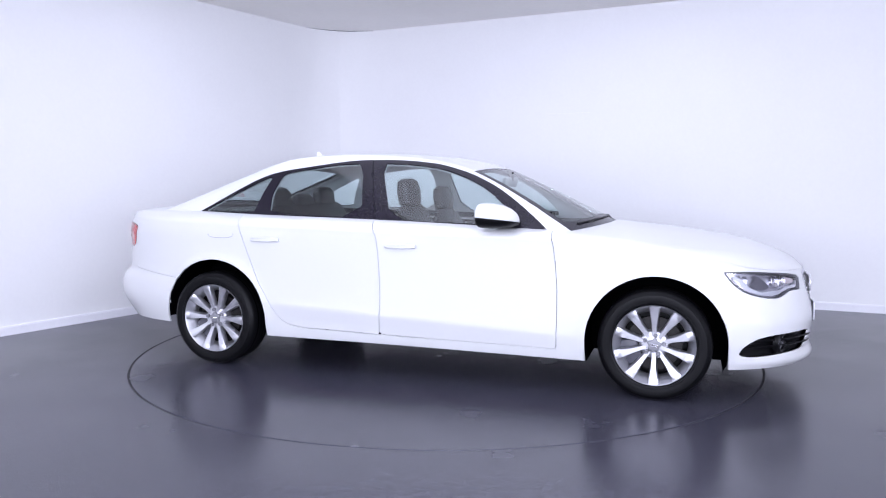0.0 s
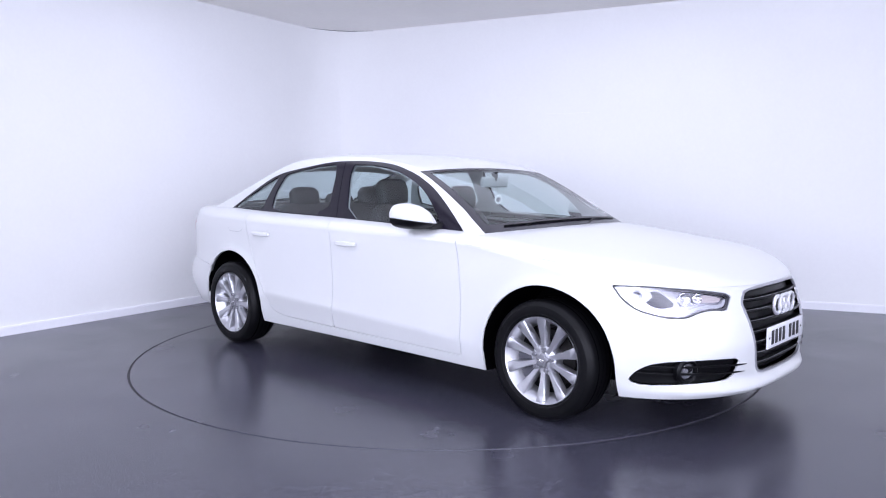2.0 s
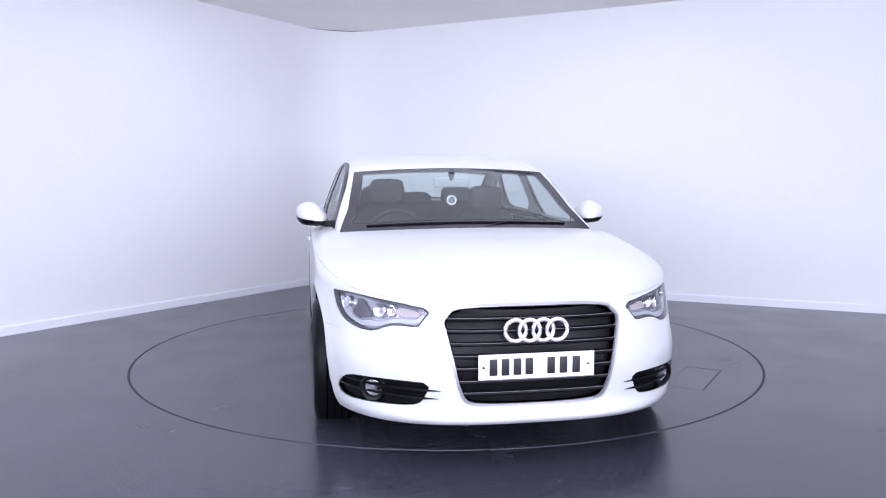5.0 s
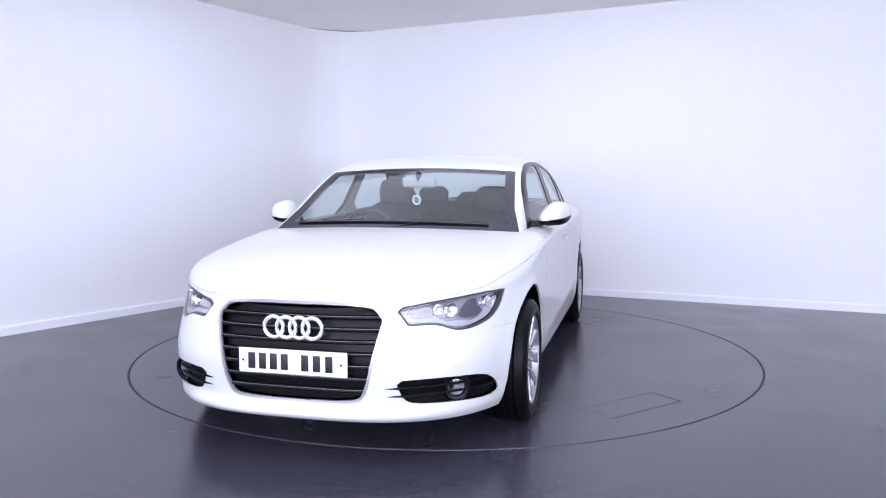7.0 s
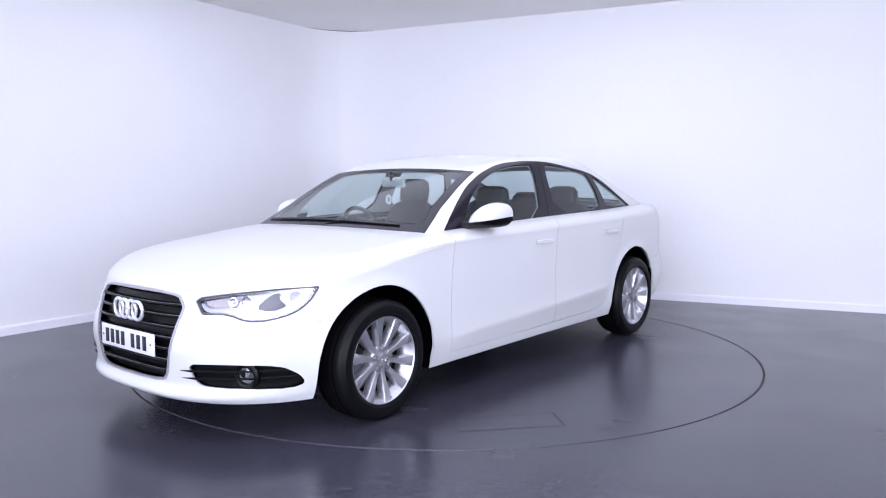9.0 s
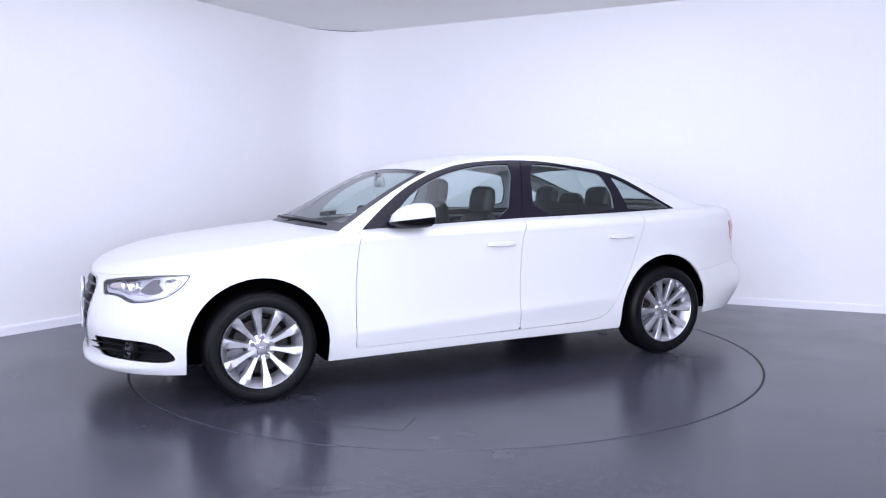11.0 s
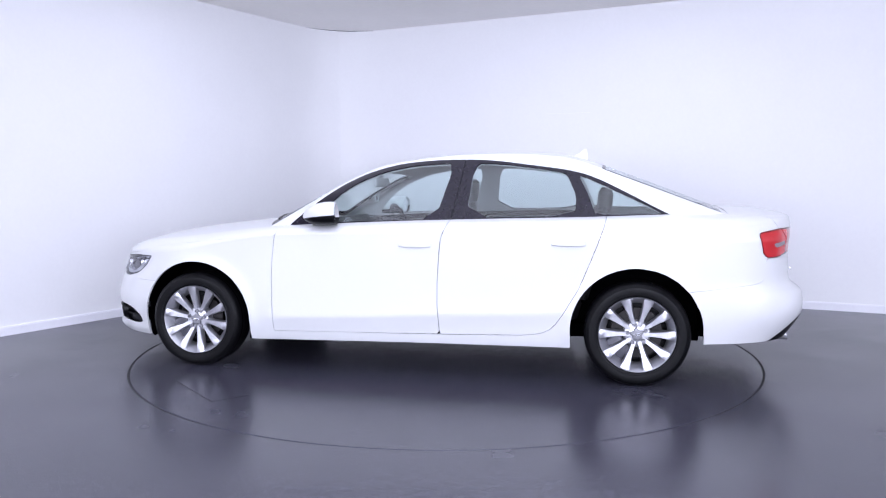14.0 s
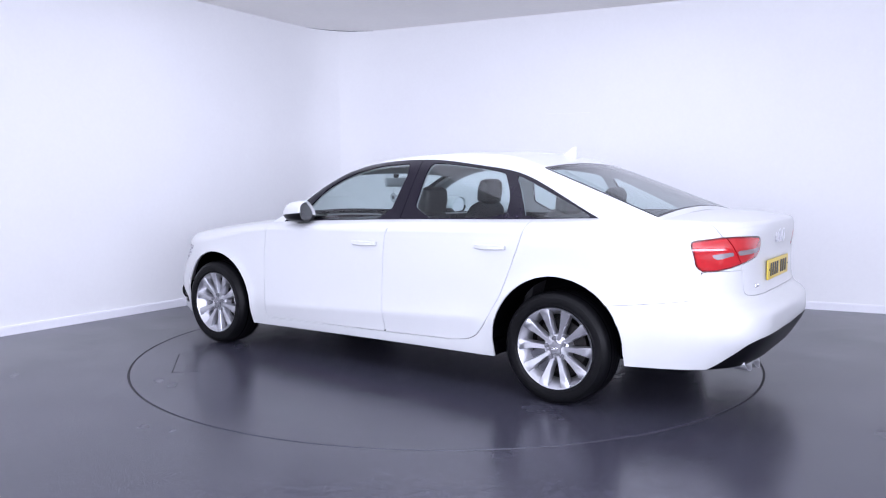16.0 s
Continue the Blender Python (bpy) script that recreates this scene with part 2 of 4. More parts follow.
nose = curve((0.10, 0.84), (0.212, 0.885), (0.238, 0.916), (0.262, 0.908), (0.30, 0.894), (0.45, 0.905), (0.55, 0.90), (0.63, 0.885), (0.70, 0.865), (0.80, 0.82))
tail = curve((0.15, -3.76), (0.25, -3.83), (0.35, -3.90), (0.48, -3.955), (0.57, -3.955), (0.605, -3.935), (0.64, -3.885), (0.70, -3.865), (0.85, -3.86), (0.95, -3.875), (1.03, -3.888), (1.08, -3.875))
tail_round = curve((0.3, 0.38), (0.5, 0.31), (0.60, 0.34), (0.75, 0.33), (0.9, 0.33), (0.97, 0.38), (1.05, 0.52))
nose_round = curve((0.2, 0.67), (0.45, 0.62), (0.6, 0.72), (0.75, 0.80))
nose_box = curve((0.2, 0.92), (0.45, 0.93), (0.62, 0.97), (0.75, 1.0))
FRONT_ARCH, REAR_ARCH = (0.005, 0.336, 0.397), (-2.905, 0.345, 0.397)
wide = curve((0.2, 0.925), (0, 0.932), (-0.6, 0.940), (-1.6, 0.945), (-2.5, 0.942), (-3.0, 0.932))
lean = curve((0.10, 0.92), (0.20, 0.952), (0.27, 0.975), (0.36, 0.987), (0.47, 0.992), (0.60, 0.992), (0.80, 0.993), (0.90, 0.993), (1.0, 0.985))
crest = curve((0.92, 0.67), (0.88, 0.725), (0.80, 0.785), (0.65, 0.85), (0.45, 0.905), (0.0, 0.965), (-0.35, 1.0), (-0.65, 1.02), (-1.85, 1.074),
              (-2.66, 1.09), (-3.1, 1.10), (-3.6, 1.092), (-3.8, 1.072), (-3.9, 1.055), (-4.02, 1.03))
arch_of_deck = curve((0.9, 0.10), (0.0, 0.085), (-0.6, 0.065), (-3.0, 0.06), (-4, 0.055))
fall = curve((0.9, 0.03), (0.6, 0.06), (0.25, 0.075), (-0.2, 0.052), (-0.6, 0.040), (-1.7, 0.066), (-2.7, 0.064), (-3.2, 0.066), (-3.55, 0.058), (-3.75, 0.042), (-3.9, 0.015))
inset = curve((0.9, 0.06), (0.6, 0.10), (0.0, 0.13), (-3.0, 0.14), (-3.6, 0.09), (-3.9, 0.02))
hem = curve((0.9, 0.218), (0.40, 0.205), (-0.4, 0.215), (-1.7, 0.234), (-2.5, 0.238), (-3.3, 0.285), (-3.7, 0.29), (-4.0, 0.31))


def deck(x, y):
    return crest(x) - arch_of_deck(x) * y * y


def crease(x):
    """Height of the sharp line low on the doors."""
    return 0.347 - 0.046 * np.minimum(x, 0)


def shoulder(x):
    """Height of the crisp line under the windows."""
    return crest(x) - 0.885 * arch_of_deck(x) - fall(x)


def wall(u, z):
    """Plan position on the body's side at perimeter u (0 nose, 1 front axle, 2 rear axle, 3 tail) and height z."""
    u, z = np.broadcast_arrays(np.asarray(u, float), np.asarray(z, float))
    x, y = np.zeros(u.shape), np.zeros(u.shape)
    f, m, r = u < 1, (u >= 1) & (u <= 2), u > 2
    a = u[f] * math.pi / 2
    x[f], y[f] = nose(z[f]) * np.maximum(np.cos(a), 0) ** nose_box(z[f]), wide(0) * lean(z[f]) * np.sin(a) ** nose_round(z[f])
    x[m] = (u[m] - 1) * -2.95
    d = z[m] - crease(x[m])
    swage = np.where(d > 0, 0.010 * np.exp(-np.maximum(d, 0) / 0.055), np.maximum(0.010 + d * 0.15, -0.004))
    lip = 0.0045 * np.exp(np.minimum(z[m] - shoulder(x[m]), 0) / 0.020)
    y[m] = (wide(x[m]) * lean(z[m]) + swage * np.clip((-0.38 - x[m]) / 0.3, 0, 1) * np.clip((x[m] + 2.62) / 0.3, 0, 1)
            + lip * np.clip((0.0 - x[m]) / 0.5, 0, 1) * np.clip((x[m] + 2.95) / 0.5, 0, 1))
    a = (3 - u[r]) ** 2.4 * math.pi / 2
    x[r] = -2.95 + (tail(z[r]) + 2.95) * np.cos(a)
    y[r] = wide(-2.95) * lean(z[r]) * np.sin(a) ** tail_round(z[r])
    for cx, cz, radius in (FRONT_ARCH, REAR_ARCH):
        y += 0.011 * np.exp(-((np.hypot(x - cx, z - cz) - radius) / 0.035) ** 2) * np.clip((y - 0.5) / 0.3, 0, 1) * np.clip((z - 0.24) / 0.1, 0, 1)
    return x, y


def body_grid(nf=64, nm=120, nr=56, nw=44, nc=9, nd=12):
    """Rows from the hem up the side, round the shoulder and over the deck, for all perimeter stations."""
    u = np.concatenate([np.linspace(0, 1, nf, endpoint=False), np.linspace(1, 2, nm, endpoint=False), np.linspace(2, 3, nr)])
    zs = np.full(u.shape, 0.8)
    for _ in range(6):
        x, y = wall(u, zs)
        zs = deck(x, y) - fall(x)
    ex, ey = wall(u, zs)
    rows = []
    z0 = hem(ex)
    low = 9
    zc = np.minimum(crease(ex), zs - 0.2)
    for k in range(nw):
        if k < low:
            z = z0 + (zc - z0) * k / low
        else:
            z = zc + (zs - zc) * (1 - (1 - (k - low) / (nw - 1 - low)) ** 1.25)
        x, y = wall(u, z)
        rows.append(np.stack([x, y, z], -1))
    cx = np.where(ex > 0, ex * 0.5, np.where(ex < -2.95, -2.95 + (ex + 2.95) * 0.5, ex))
    dx, dy = cx - ex, -ey
    far = np.hypot(dx, dy) + 1e-6
    rh, rv = np.minimum(inset(ex), far * 0.6), fall(ex)
    for a in np.linspace(0, math.pi / 2, nc)[1:]:
        d, drop = rh * (1 - np.cos(a)), rv * (1 - np.sin(a))
        x, y = ex + dx * d / far, ey + dy * d / far
        rows.append(np.stack([x, y, deck(x, y) - drop], -1))
    for v in np.linspace(0, 1, nd)[1:]:
        d = rh + (far - rh) * v
        x, y = ex + dx * d / far, ey + dy * d / far
        rows.append(np.stack([x, y, deck(x, y)], -1))
    return np.array(rows), u


belt = curve((-0.3, 0.945), (-0.64, 0.972), (-1.2, 1.008), (-1.85, 1.031), (-2.66, 1.047), (-3.1, 1.053), (-3.8, 1.05))
belt_y = curve((-0.2, 0.785), (-0.65, 0.805), (-1.2, 0.828), (-1.8, 0.836), (-2.4, 0.825), (-3.1, 0.783), (-3.4, 0.752), (-3.8, 0.70))
ridge = curve((-0.20, 0.938), (-0.30, 0.988), (-0.55, 1.108), (-0.77, 1.212), (-1.02, 1.319), (-1.18, 1.380), (-1.30, 1.411), (-1.46, 1.437), (-1.75, 1.465), (-2.04, 1.474),
              (-2.3, 1.466), (-2.48, 1.446), (-2.60, 1.417), (-2.70, 1.385), (-2.9, 1.312), (-3.1, 1.236), (-3.41, 1.116), (-3.80, 0.965))
bow = curve((-0.2, 0.42), (-0.6, 0.35), (-1.2, 0.10), (-1.6, 0.0), (-2.2, 0.0), (-2.8, -0.12), (-3.8, -0.16))
dome = curve((-0.2, 0.0), (-1.0, 0.02), (-1.4, 0.06), (-2.3, 0.07), (-2.9, 0.04), (-3.8, 0.0))


def over(x, y):
    return ridge(x + bow(x) * y * y) - dome(x) * y * y


def flank(x, z):
    h = z - belt(x)
    return belt_y(x) - 0.33 * h - 0.18 * h * np.abs(h)


def cabin_grid(ns=20, nc=8, nt=14):
    """Side glass plane, rounded roof edge and roof, for stations along the cabin. Also a row number s: 0-1 side, 1-2 edge, 2-3 top."""
    x = np.arange(-0.24, -3.801, -0.02)
    zc = np.full(x.shape, 1.2)
    for _ in range(30):
        zc = 0.5 * zc + 0.5 * over(x, flank(x, zc))
    zb = belt(x) - 0.05
    zc = np.maximum(zc, zb + 0.004)
    yc = flank(x, zc)
    r = np.minimum(0.075, 0.45 * (zc - zb))
    rows, s = [], []
    for v in np.linspace(0, 1, ns):
        z = zb + (zc - r - zb) * v
        rows.append(np.stack([x, flank(x, z), z], -1))
        s.append(v)
    a = rows[-1]
    yt = yc - r
    b = np.stack([x, yt, over(x, yt)], -1)
    c = np.stack([x, yc, zc], -1)
    for v in np.linspace(0, 1, nc)[1:]:
        rows.append(a * (1 - v) ** 2 + c * 2 * v * (1 - v) + b * v * v)
        s.append(1 + v)
    for v in np.linspace(0, 1, nt)[1:]:
        y = yt * (1 - v)
        rows.append(np.stack([x, y, over(x, y)], -1))
        s.append(2 + v)
    return np.array(rows), np.array(s)


class Skin:
    """One half of a surface (y >= 0) as faces with labels, which can be cut along curves."""

    def __init__(self, rows, s=None):
        nr, nu = rows.shape[:2]
        self.V = rows.reshape(-1, 3)
        self.S = np.repeat(np.zeros(nr) if s is None else s, nu)
        self.F = [(r * nu + k, r * nu + k + 1, (r + 1) * nu + k + 1, (r + 1) * nu + k) for r in range(nr - 1) for k in range(nu - 1)]
        self.L = ["body"] * len(self.F)
        f = np.array(self.F)
        n = np.cross(self.V[f[:, 2]] - self.V[f[:, 0]], self.V[f[:, 3]] - self.V[f[:, 1]])
        self.N = np.zeros_like(self.V)
        for k in range(4):
            np.add.at(self.N, f[:, k], n)
        self.N[self.V[:, 1] < 1e-6, 1] = 0
        self.N /= np.linalg.norm(self.N, axis=1)[:, None] + 1e-12

    def cut(self, fun, label=None, only=None):
        """Splits all faces along fun = 0; faces where fun < 0 take the label."""
        val = fun(self.V, self.S)
        val[np.abs(val) < 2e-4] = 0
        made, newV, newN, newS = {}, [], [], []
        base = len(self.V)

        def cross(i, j):
            key = (min(i, j), max(i, j))
            if key not in made:
                a, b = key
                lo, hi, va = 0.0, 1.0, val[a]
                t = val[a] / (val[a] - val[b])
                for _ in range(4):
                    p = self.V[a] * (1 - t) + self.V[b] * t
                    q = fun(p[None], np.array([self.S[a] * (1 - t) + self.S[b] * t]))[0]
                    if (q > 0) == (va > 0):
                        lo = t
                    else:
                        hi = t
                    t = (lo + hi) / 2
                newV.append(self.V[a] * (1 - t) + self.V[b] * t)
                n = self.N[a] * (1 - t) + self.N[b] * t
                newN.append(n / (np.linalg.norm(n) + 1e-12))
                newS.append(self.S[a] * (1 - t) + self.S[b] * t)
                made[key] = base + len(newV) - 1
            return made[key]
        F, L = [], []
        for f, l in zip(self.F, self.L):
            if only and l not in only:
                F.append(f), L.append(l)
                continue
            vs = [val[i] for i in f]
            if min(vs) >= 0:
                F.append(f), L.append(l)
            elif max(vs) <= 0:
                F.append(f), L.append(label or l)
            else:
                pos, neg = [], []
                for k, i in enumerate(f):
                    j = f[(k + 1) % len(f)]
                    if val[i] >= 0:
                        pos.append(i)
                    if val[i] <= 0:
                        neg.append(i)
                    if val[i] * val[j] < 0:
                        c = cross(i, j)
                        pos.append(c), neg.append(c)
                if len(pos) > 2:
                    F.append(tuple(pos)), L.append(l)
                if len(neg) > 2:
                    F.append(tuple(neg)), L.append(label or l)
        self.F, self.L = F, L
        if newV:
            self.V = np.vstack([self.V, newV])
            self.N = np.vstack([self.N, newN])
            self.S = np.concatenate([self.S, newS])

    def relabel(self, old, test, label):
        for k, (f, l) in enumerate(zip(self.F, self.L)):
            if l == old and test(self.V[list(f)].mean(0)):
                self.L[k] = label


def rounded(pts, times=2):
    """A closed outline with its corners cut smooth."""
    p = np.array(pts, float)
    for _ in range(times):
        q = np.roll(p, -1, 0)
        p = np.stack([p * 0.8 + q * 0.2, p * 0.2 + q * 0.8], 1).reshape(-1, 2)
    return p


def inside(poly, ab):
    """Signed distance to a closed outline, negative inside."""
    a, b = poly, np.roll(poly, -1, 0)
    d = b - a
    w = ab[:, None, :] - a[None]
    t = np.clip((w * d).sum(-1) / ((d * d).sum(-1) + 1e-12), 0, 1)
    near = np.sqrt((((w - t[..., None] * d) ** 2).sum(-1)).min(1))
    c = (a[None, :, 1] > ab[:, 1:2]) != (b[None, :, 1] > ab[:, 1:2])
    xi = a[None, :, 0] + (ab[:, 1:2] - a[None, :, 1]) * d[None, :, 0] / (d[None, :, 1] + 1e-12)
    odd = (c & (ab[:, 0:1] < xi)).sum(1) % 2
    return np.where(odd == 1, -near, near)


def side_shape(poly):
    """Cut along an outline seen from the side (x, z)."""
    return lambda V, S: inside(poly, V[:, [0, 2]])


# ---------------------------------------------------------------- the car
PIVOT = (-1.561, 0.0536)
car = new("car")
tagged(car, "white four-door saloon car with silver alloy wheels on a turntable", "car")
AT = Matrix.Translation((-PIVOT[0], -PIVOT[1], -0.018))


def panel(skin, labels, name, mat, parent=car, sides="both", thick=0.012, label="", offset=0.0, m=AT):
    """Meshes of the faces with these labels: one over both halves, or one for each side. Returns the objects."""
    labels = (labels,) if isinstance(labels, str) else labels
    faces = [f for f, l in zip(skin.F, skin.L) if l in labels]
    made = []
    for halves in ([(1, -1)] if sides == "both" else [(1,), (-1,)]):
        ids, co, nor, out, edges = {}, [], [], [], {}
        for sgn in halves:
            for f in faces:
                idx = []
                for i in f:
                    mid = skin.V[i][1] < 1e-5
                    key = (i, 0 if mid else sgn)
                    if key not in ids:
                        ids[key] = len(co)
                        co.append((skin.V[i] - skin.N[i] * offset) * (1, sgn, 1))
                        nor.append(skin.N[i] * (1, sgn, 1))
                    idx.append(ids[key])
                if sgn < 0:
                    idx.reverse()
                out.append(tuple(idx))
                for a, b in zip(idx, idx[1:] + idx[:1]):
                    edges[(a, b)] = edges.get((a, b), 0) + 1
        if thick:
            for a, b in [e for e in edges if (e[1], e[0]) not in edges]:
                d = np.cross(np.array(co[b]) - co[a], nor[a])
                n = d / (np.linalg.norm(d) + 1e-12)
                k = len(co)
                co += [co[a], co[b], np.array(co[b]) - nor[b] * thick, np.array(co[a]) - nor[a] * thick]
                nor += [n] * 4
                out.append((k + 1, k, k + 3, k + 2))
        me = bpy.data.meshes.new(name)
        me.from_pydata([tuple(c) for c in co], [], out)
        me.shade_smooth()
        me.normals_split_custom_set_from_vertices([tuple(n) for n in nor])
        me.materials.append(mat)
        made.append(place(name, me, parent, label, m))
    return made


body, _ = body_grid()
body = Skin(body)
cab, s_rows = cabin_grid()
cab = Skin(cab, s_rows)


def arch(cx, cz, r):
    def f(V, S):
        x, z = V[:, 0] - cx, V[:, 2] - cz
        return np.where(V[:, 1] > 0.45, np.minimum(np.hypot(x, z) - r, np.maximum(np.abs(x) - r, z)), 1.0)
    return f


body.cut(arch(*FRONT_ARCH), "void")
body.cut(arch(*REAR_ARCH), "void")
body.cut(lambda V, S: np.where(V[:, 2] > 0.9, np.maximum(np.maximum(V[:, 0] + 0.32 + 0.30 * V[:, 1] ** 2, -3.55 - V[:, 0]),
                                                         np.maximum(V[:, 1] - belt_y(V[:, 0]) + 0.012, deck(V[:, 0], V[:, 1]) - 0.004 - over(V[:, 0], V[:, 1]))), 1.0), "cabin_opening")
# lamps, grille and bumper openings
nose_view = lambda V: np.stack([(V[:, 1] - V[:, 0]) / math.sqrt(2), V[:, 2]], -1)
tail_view = lambda V: np.stack([-(V[:, 0] + 3.95 + V[:, 1]) / math.sqrt(2), V[:, 2]], -1)
HEADLAMP = rounded([(0.338, 0.749), (0.345, 0.757), (0.325, 0.758), (0.18, 0.757), (-0.08, 0.736), (-0.246, 0.712), (-0.216, 0.656), (-0.208, 0.641), (-0.188, 0.641), (-0.084, 0.643), (0.013, 0.606), (0.121, 0.612), (0.231, 0.64), (0.30, 0.69)], 1)
FOGBAY = rounded([(-0.285, 0.405), (-0.125, 0.411), (0.09, 0.402), (0.18, 0.385), (0.249, 0.342), (0.278, 0.292), (0.205, 0.276), (0.004, 0.288), (-0.19, 0.298), (-0.24, 0.312)], 1)
GRILLE = rounded([(-0.335, 0.728), (0.335, 0.728), (0.392, 0.672), (0.392, 0.645), (0.325, 0.345), (0.275, 0.308), (-0.275, 0.308), (-0.325, 0.345), (-0.392, 0.645), (-0.392, 0.672)], 2)
TAILLAMP = rounded([(-0.808, 0.935), (-0.806, 0.955), (-0.78, 0.961), (-0.626, 0.981), (-0.39, 0.976), (-0.355, 0.955), (-0.348, 0.874), (-0.52, 0.839), (-0.675, 0.807), (-0.775, 0.806)], 1)
ahead = lambda f, x0: (lambda V, S: np.where(V[:, 0] > x0, f(V), 1.0))
behind = lambda f, x0: (lambda V, S: np.where(V[:, 0] < x0, f(V), 1.0))
headlamp_cut = ahead(lambda V: inside(HEADLAMP, nose_view(V)), 0.1)
fog_cut = ahead(lambda V: inside(FOGBAY, nose_view(V)), 0.1)
grille_cut = ahead(lambda V: inside(GRILLE, V[:, [1, 2]]), 0.6)
tail_cut = behind(lambda V: inside(TAILLAMP, tail_view(V)), -3.3)
body.cut(lambda V, S: grille_cut(V, S) - 0.012, "grille_frame", only=["body"])
body.cut(grille_cut, "grille_mesh", only=["grille_frame"])
body.cut(lambda V, S: headlamp_cut(V, S) - 0.003, "void", only=["body"])
body.cut(lambda V, S: headlamp_cut(V, S), "headlamp", only=["void"])
body.cut(lambda V, S: headlamp_cut(V, S) + 0.005, "headlamp_glass", only=["headlamp"])
body.cut(fog_cut, "fogbay", only=["body"])
body.cut(lambda V, S: tail_cut(V, S) - 0.003, "void", only=["body"])
body.cut(tail_cut, "taillamp", only=["void"])
# the doors, as outlines seen from the side
DOOR_F = np.array([(-0.56, 0.278), (-0.555, 0.435), (-0.555, 0.647), (-0.565, 0.788), (-0.58, 0.892), (-0.605, 0.99), (-0.62, 1.2), (-1.78, 1.2), (-1.749, 1.03), (-1.70, 0.916),
                   (-1.687, 0.808), (-1.676, 0.627), (-1.676, 0.482), (-1.69, 0.297)])
DOOR_R = np.array([(-1.69, 0.297), (-1.676, 0.482), (-1.676, 0.627), (-1.687, 0.808), (-1.70, 0.916), (-1.749, 1.03), (-1.78, 1.2), (-2.76, 1.2), (-2.702, 0.977), (-2.677, 0.905),
                   (-2.628, 0.776), (-2.560, 0.61), (-2.458, 0.438), (-2.420, 0.385), (-2.388, 0.352), (-2.345, 0.330), (-2.300, 0.319), (-2.20, 0.308)])
for outline, label in ((DOOR_F, "door_a"), (DOOR_R, "door_b")):
    f = side_shape(outline)
    body.cut(lambda V, S: np.where(V[:, 1] > 0.5, f(V, S) - 0.0017, 1), "void", only=["body"])
    body.cut(lambda V, S: f(V, S) + 0.0017, label, only=["void"])
# bonnet, boot lid and bumpers
shut = curve((0.95, 0.730), (0.84, 0.742), (0.72, 0.752), (0.5, 0.782), (0.37, 0.815), (0.0, 0.865), (-0.4, 0.905), (-0.6, 0.93))
bonnet_f = lambda V, S: np.where(V[:, 0] > -0.59, shut(V[:, 0]) - V[:, 2], 1.0)
body.cut(lambda V, S: bonnet_f(V, S) - 0.0005, "bonnet_gap", only=["body"])
body.cut(lambda V, S: bonnet_f(V, S) + 0.0005, "bonnet", only=["bonnet_gap"])
body.cut(lambda V, S: V[:, 0] + 0.53, "fender", only=["bonnet", "bonnet_gap"])
LID = rounded([(-0.9, 1.5), (0.725, 1.5), (0.725, 0.985), (0.63, 0.85), (0.605, 0.80), (0.60, 0.69), (0.56, 0.668), (0.30, 0.657), (-0.9, 0.657)], 1)
lid_f = behind(lambda V: np.maximum(inside(LID, V[:, [1, 2]]), V[:, 0] + 3.30), -3.2)
body.cut(lambda V, S: lid_f(V, S) - 0.0012, "lid_gap", only=["body"])
body.cut(lambda V, S: lid_f(V, S) + 0.0012, "boot_lid", only=["lid_gap"])
rear_line = curve((-3.2, 0.602), (-3.53, 0.642), (-3.63, 0.658), (-3.655, 0.69), (-3.668, 0.80), (-3.8, 0.806), (-4.1, 0.806))
bump_f = behind(lambda V: np.maximum(V[:, 2] - rear_line(V[:, 0]), V[:, 0] + 3.1), -3.05)
body.cut(lambda V, S: bump_f(V, S) - 0.001, "gap_r", only=["body"])
body.cut(lambda V, S: bump_f(V, S) + 0.001, "rear_bumper", only=["gap_r"])
skirt_line = curve((-0.1, 0.455), (0.4, 0.462), (0.58, 0.455), (0.66, 0.43), (0.70, 0.37), (0.735, 0.30), (0.80, 0.2))
body.cut(behind(lambda V: np.maximum(V[:, 2] - skirt_line(V[:, 1]), V[:, 0] + 3.6), -3.5), "diffuser", only=["rear_bumper"])
body.cut(lambda V, S: 0.5 - V[:, 0], "front_bumper", only=["body"])
seam_f = lambda V: np.where(V[:, 0] > 0.25, V[:, 2] - 0.590, 1.0)
body.cut(lambda V, S: seam_f(V) - 0.0008, "gap_f", only=["body"])
body.cut(lambda V, S: seam_f(V) + 0.0008, "front_bumper", only=["gap_f"])
body.cut(lambda V, S: np.where(V[:, 0] > -0.57, -1.0, 1.0), "fender", only=["body"])

panel(body, "body", "body_side", PAINT, sides="pair")
panel(body, "fender", "fender", PAINT, sides="pair")
panel(body, "bonnet", "bonnet", PAINT)
panel(body, "boot_lid", "boot_lid", PAINT)
panel(body, "front_bumper", "front_bumper", PAINT)
panel(body, "rear_bumper", "rear_bumper", PAINT)
panel(body, "diffuser", "rear_diffuser", BLACK, label="matt black rear diffuser")
doors = panel(body, "door_a", "door", PAINT, sides="pair") + panel(body, "door_b", "door", PAINT, sides="pair")

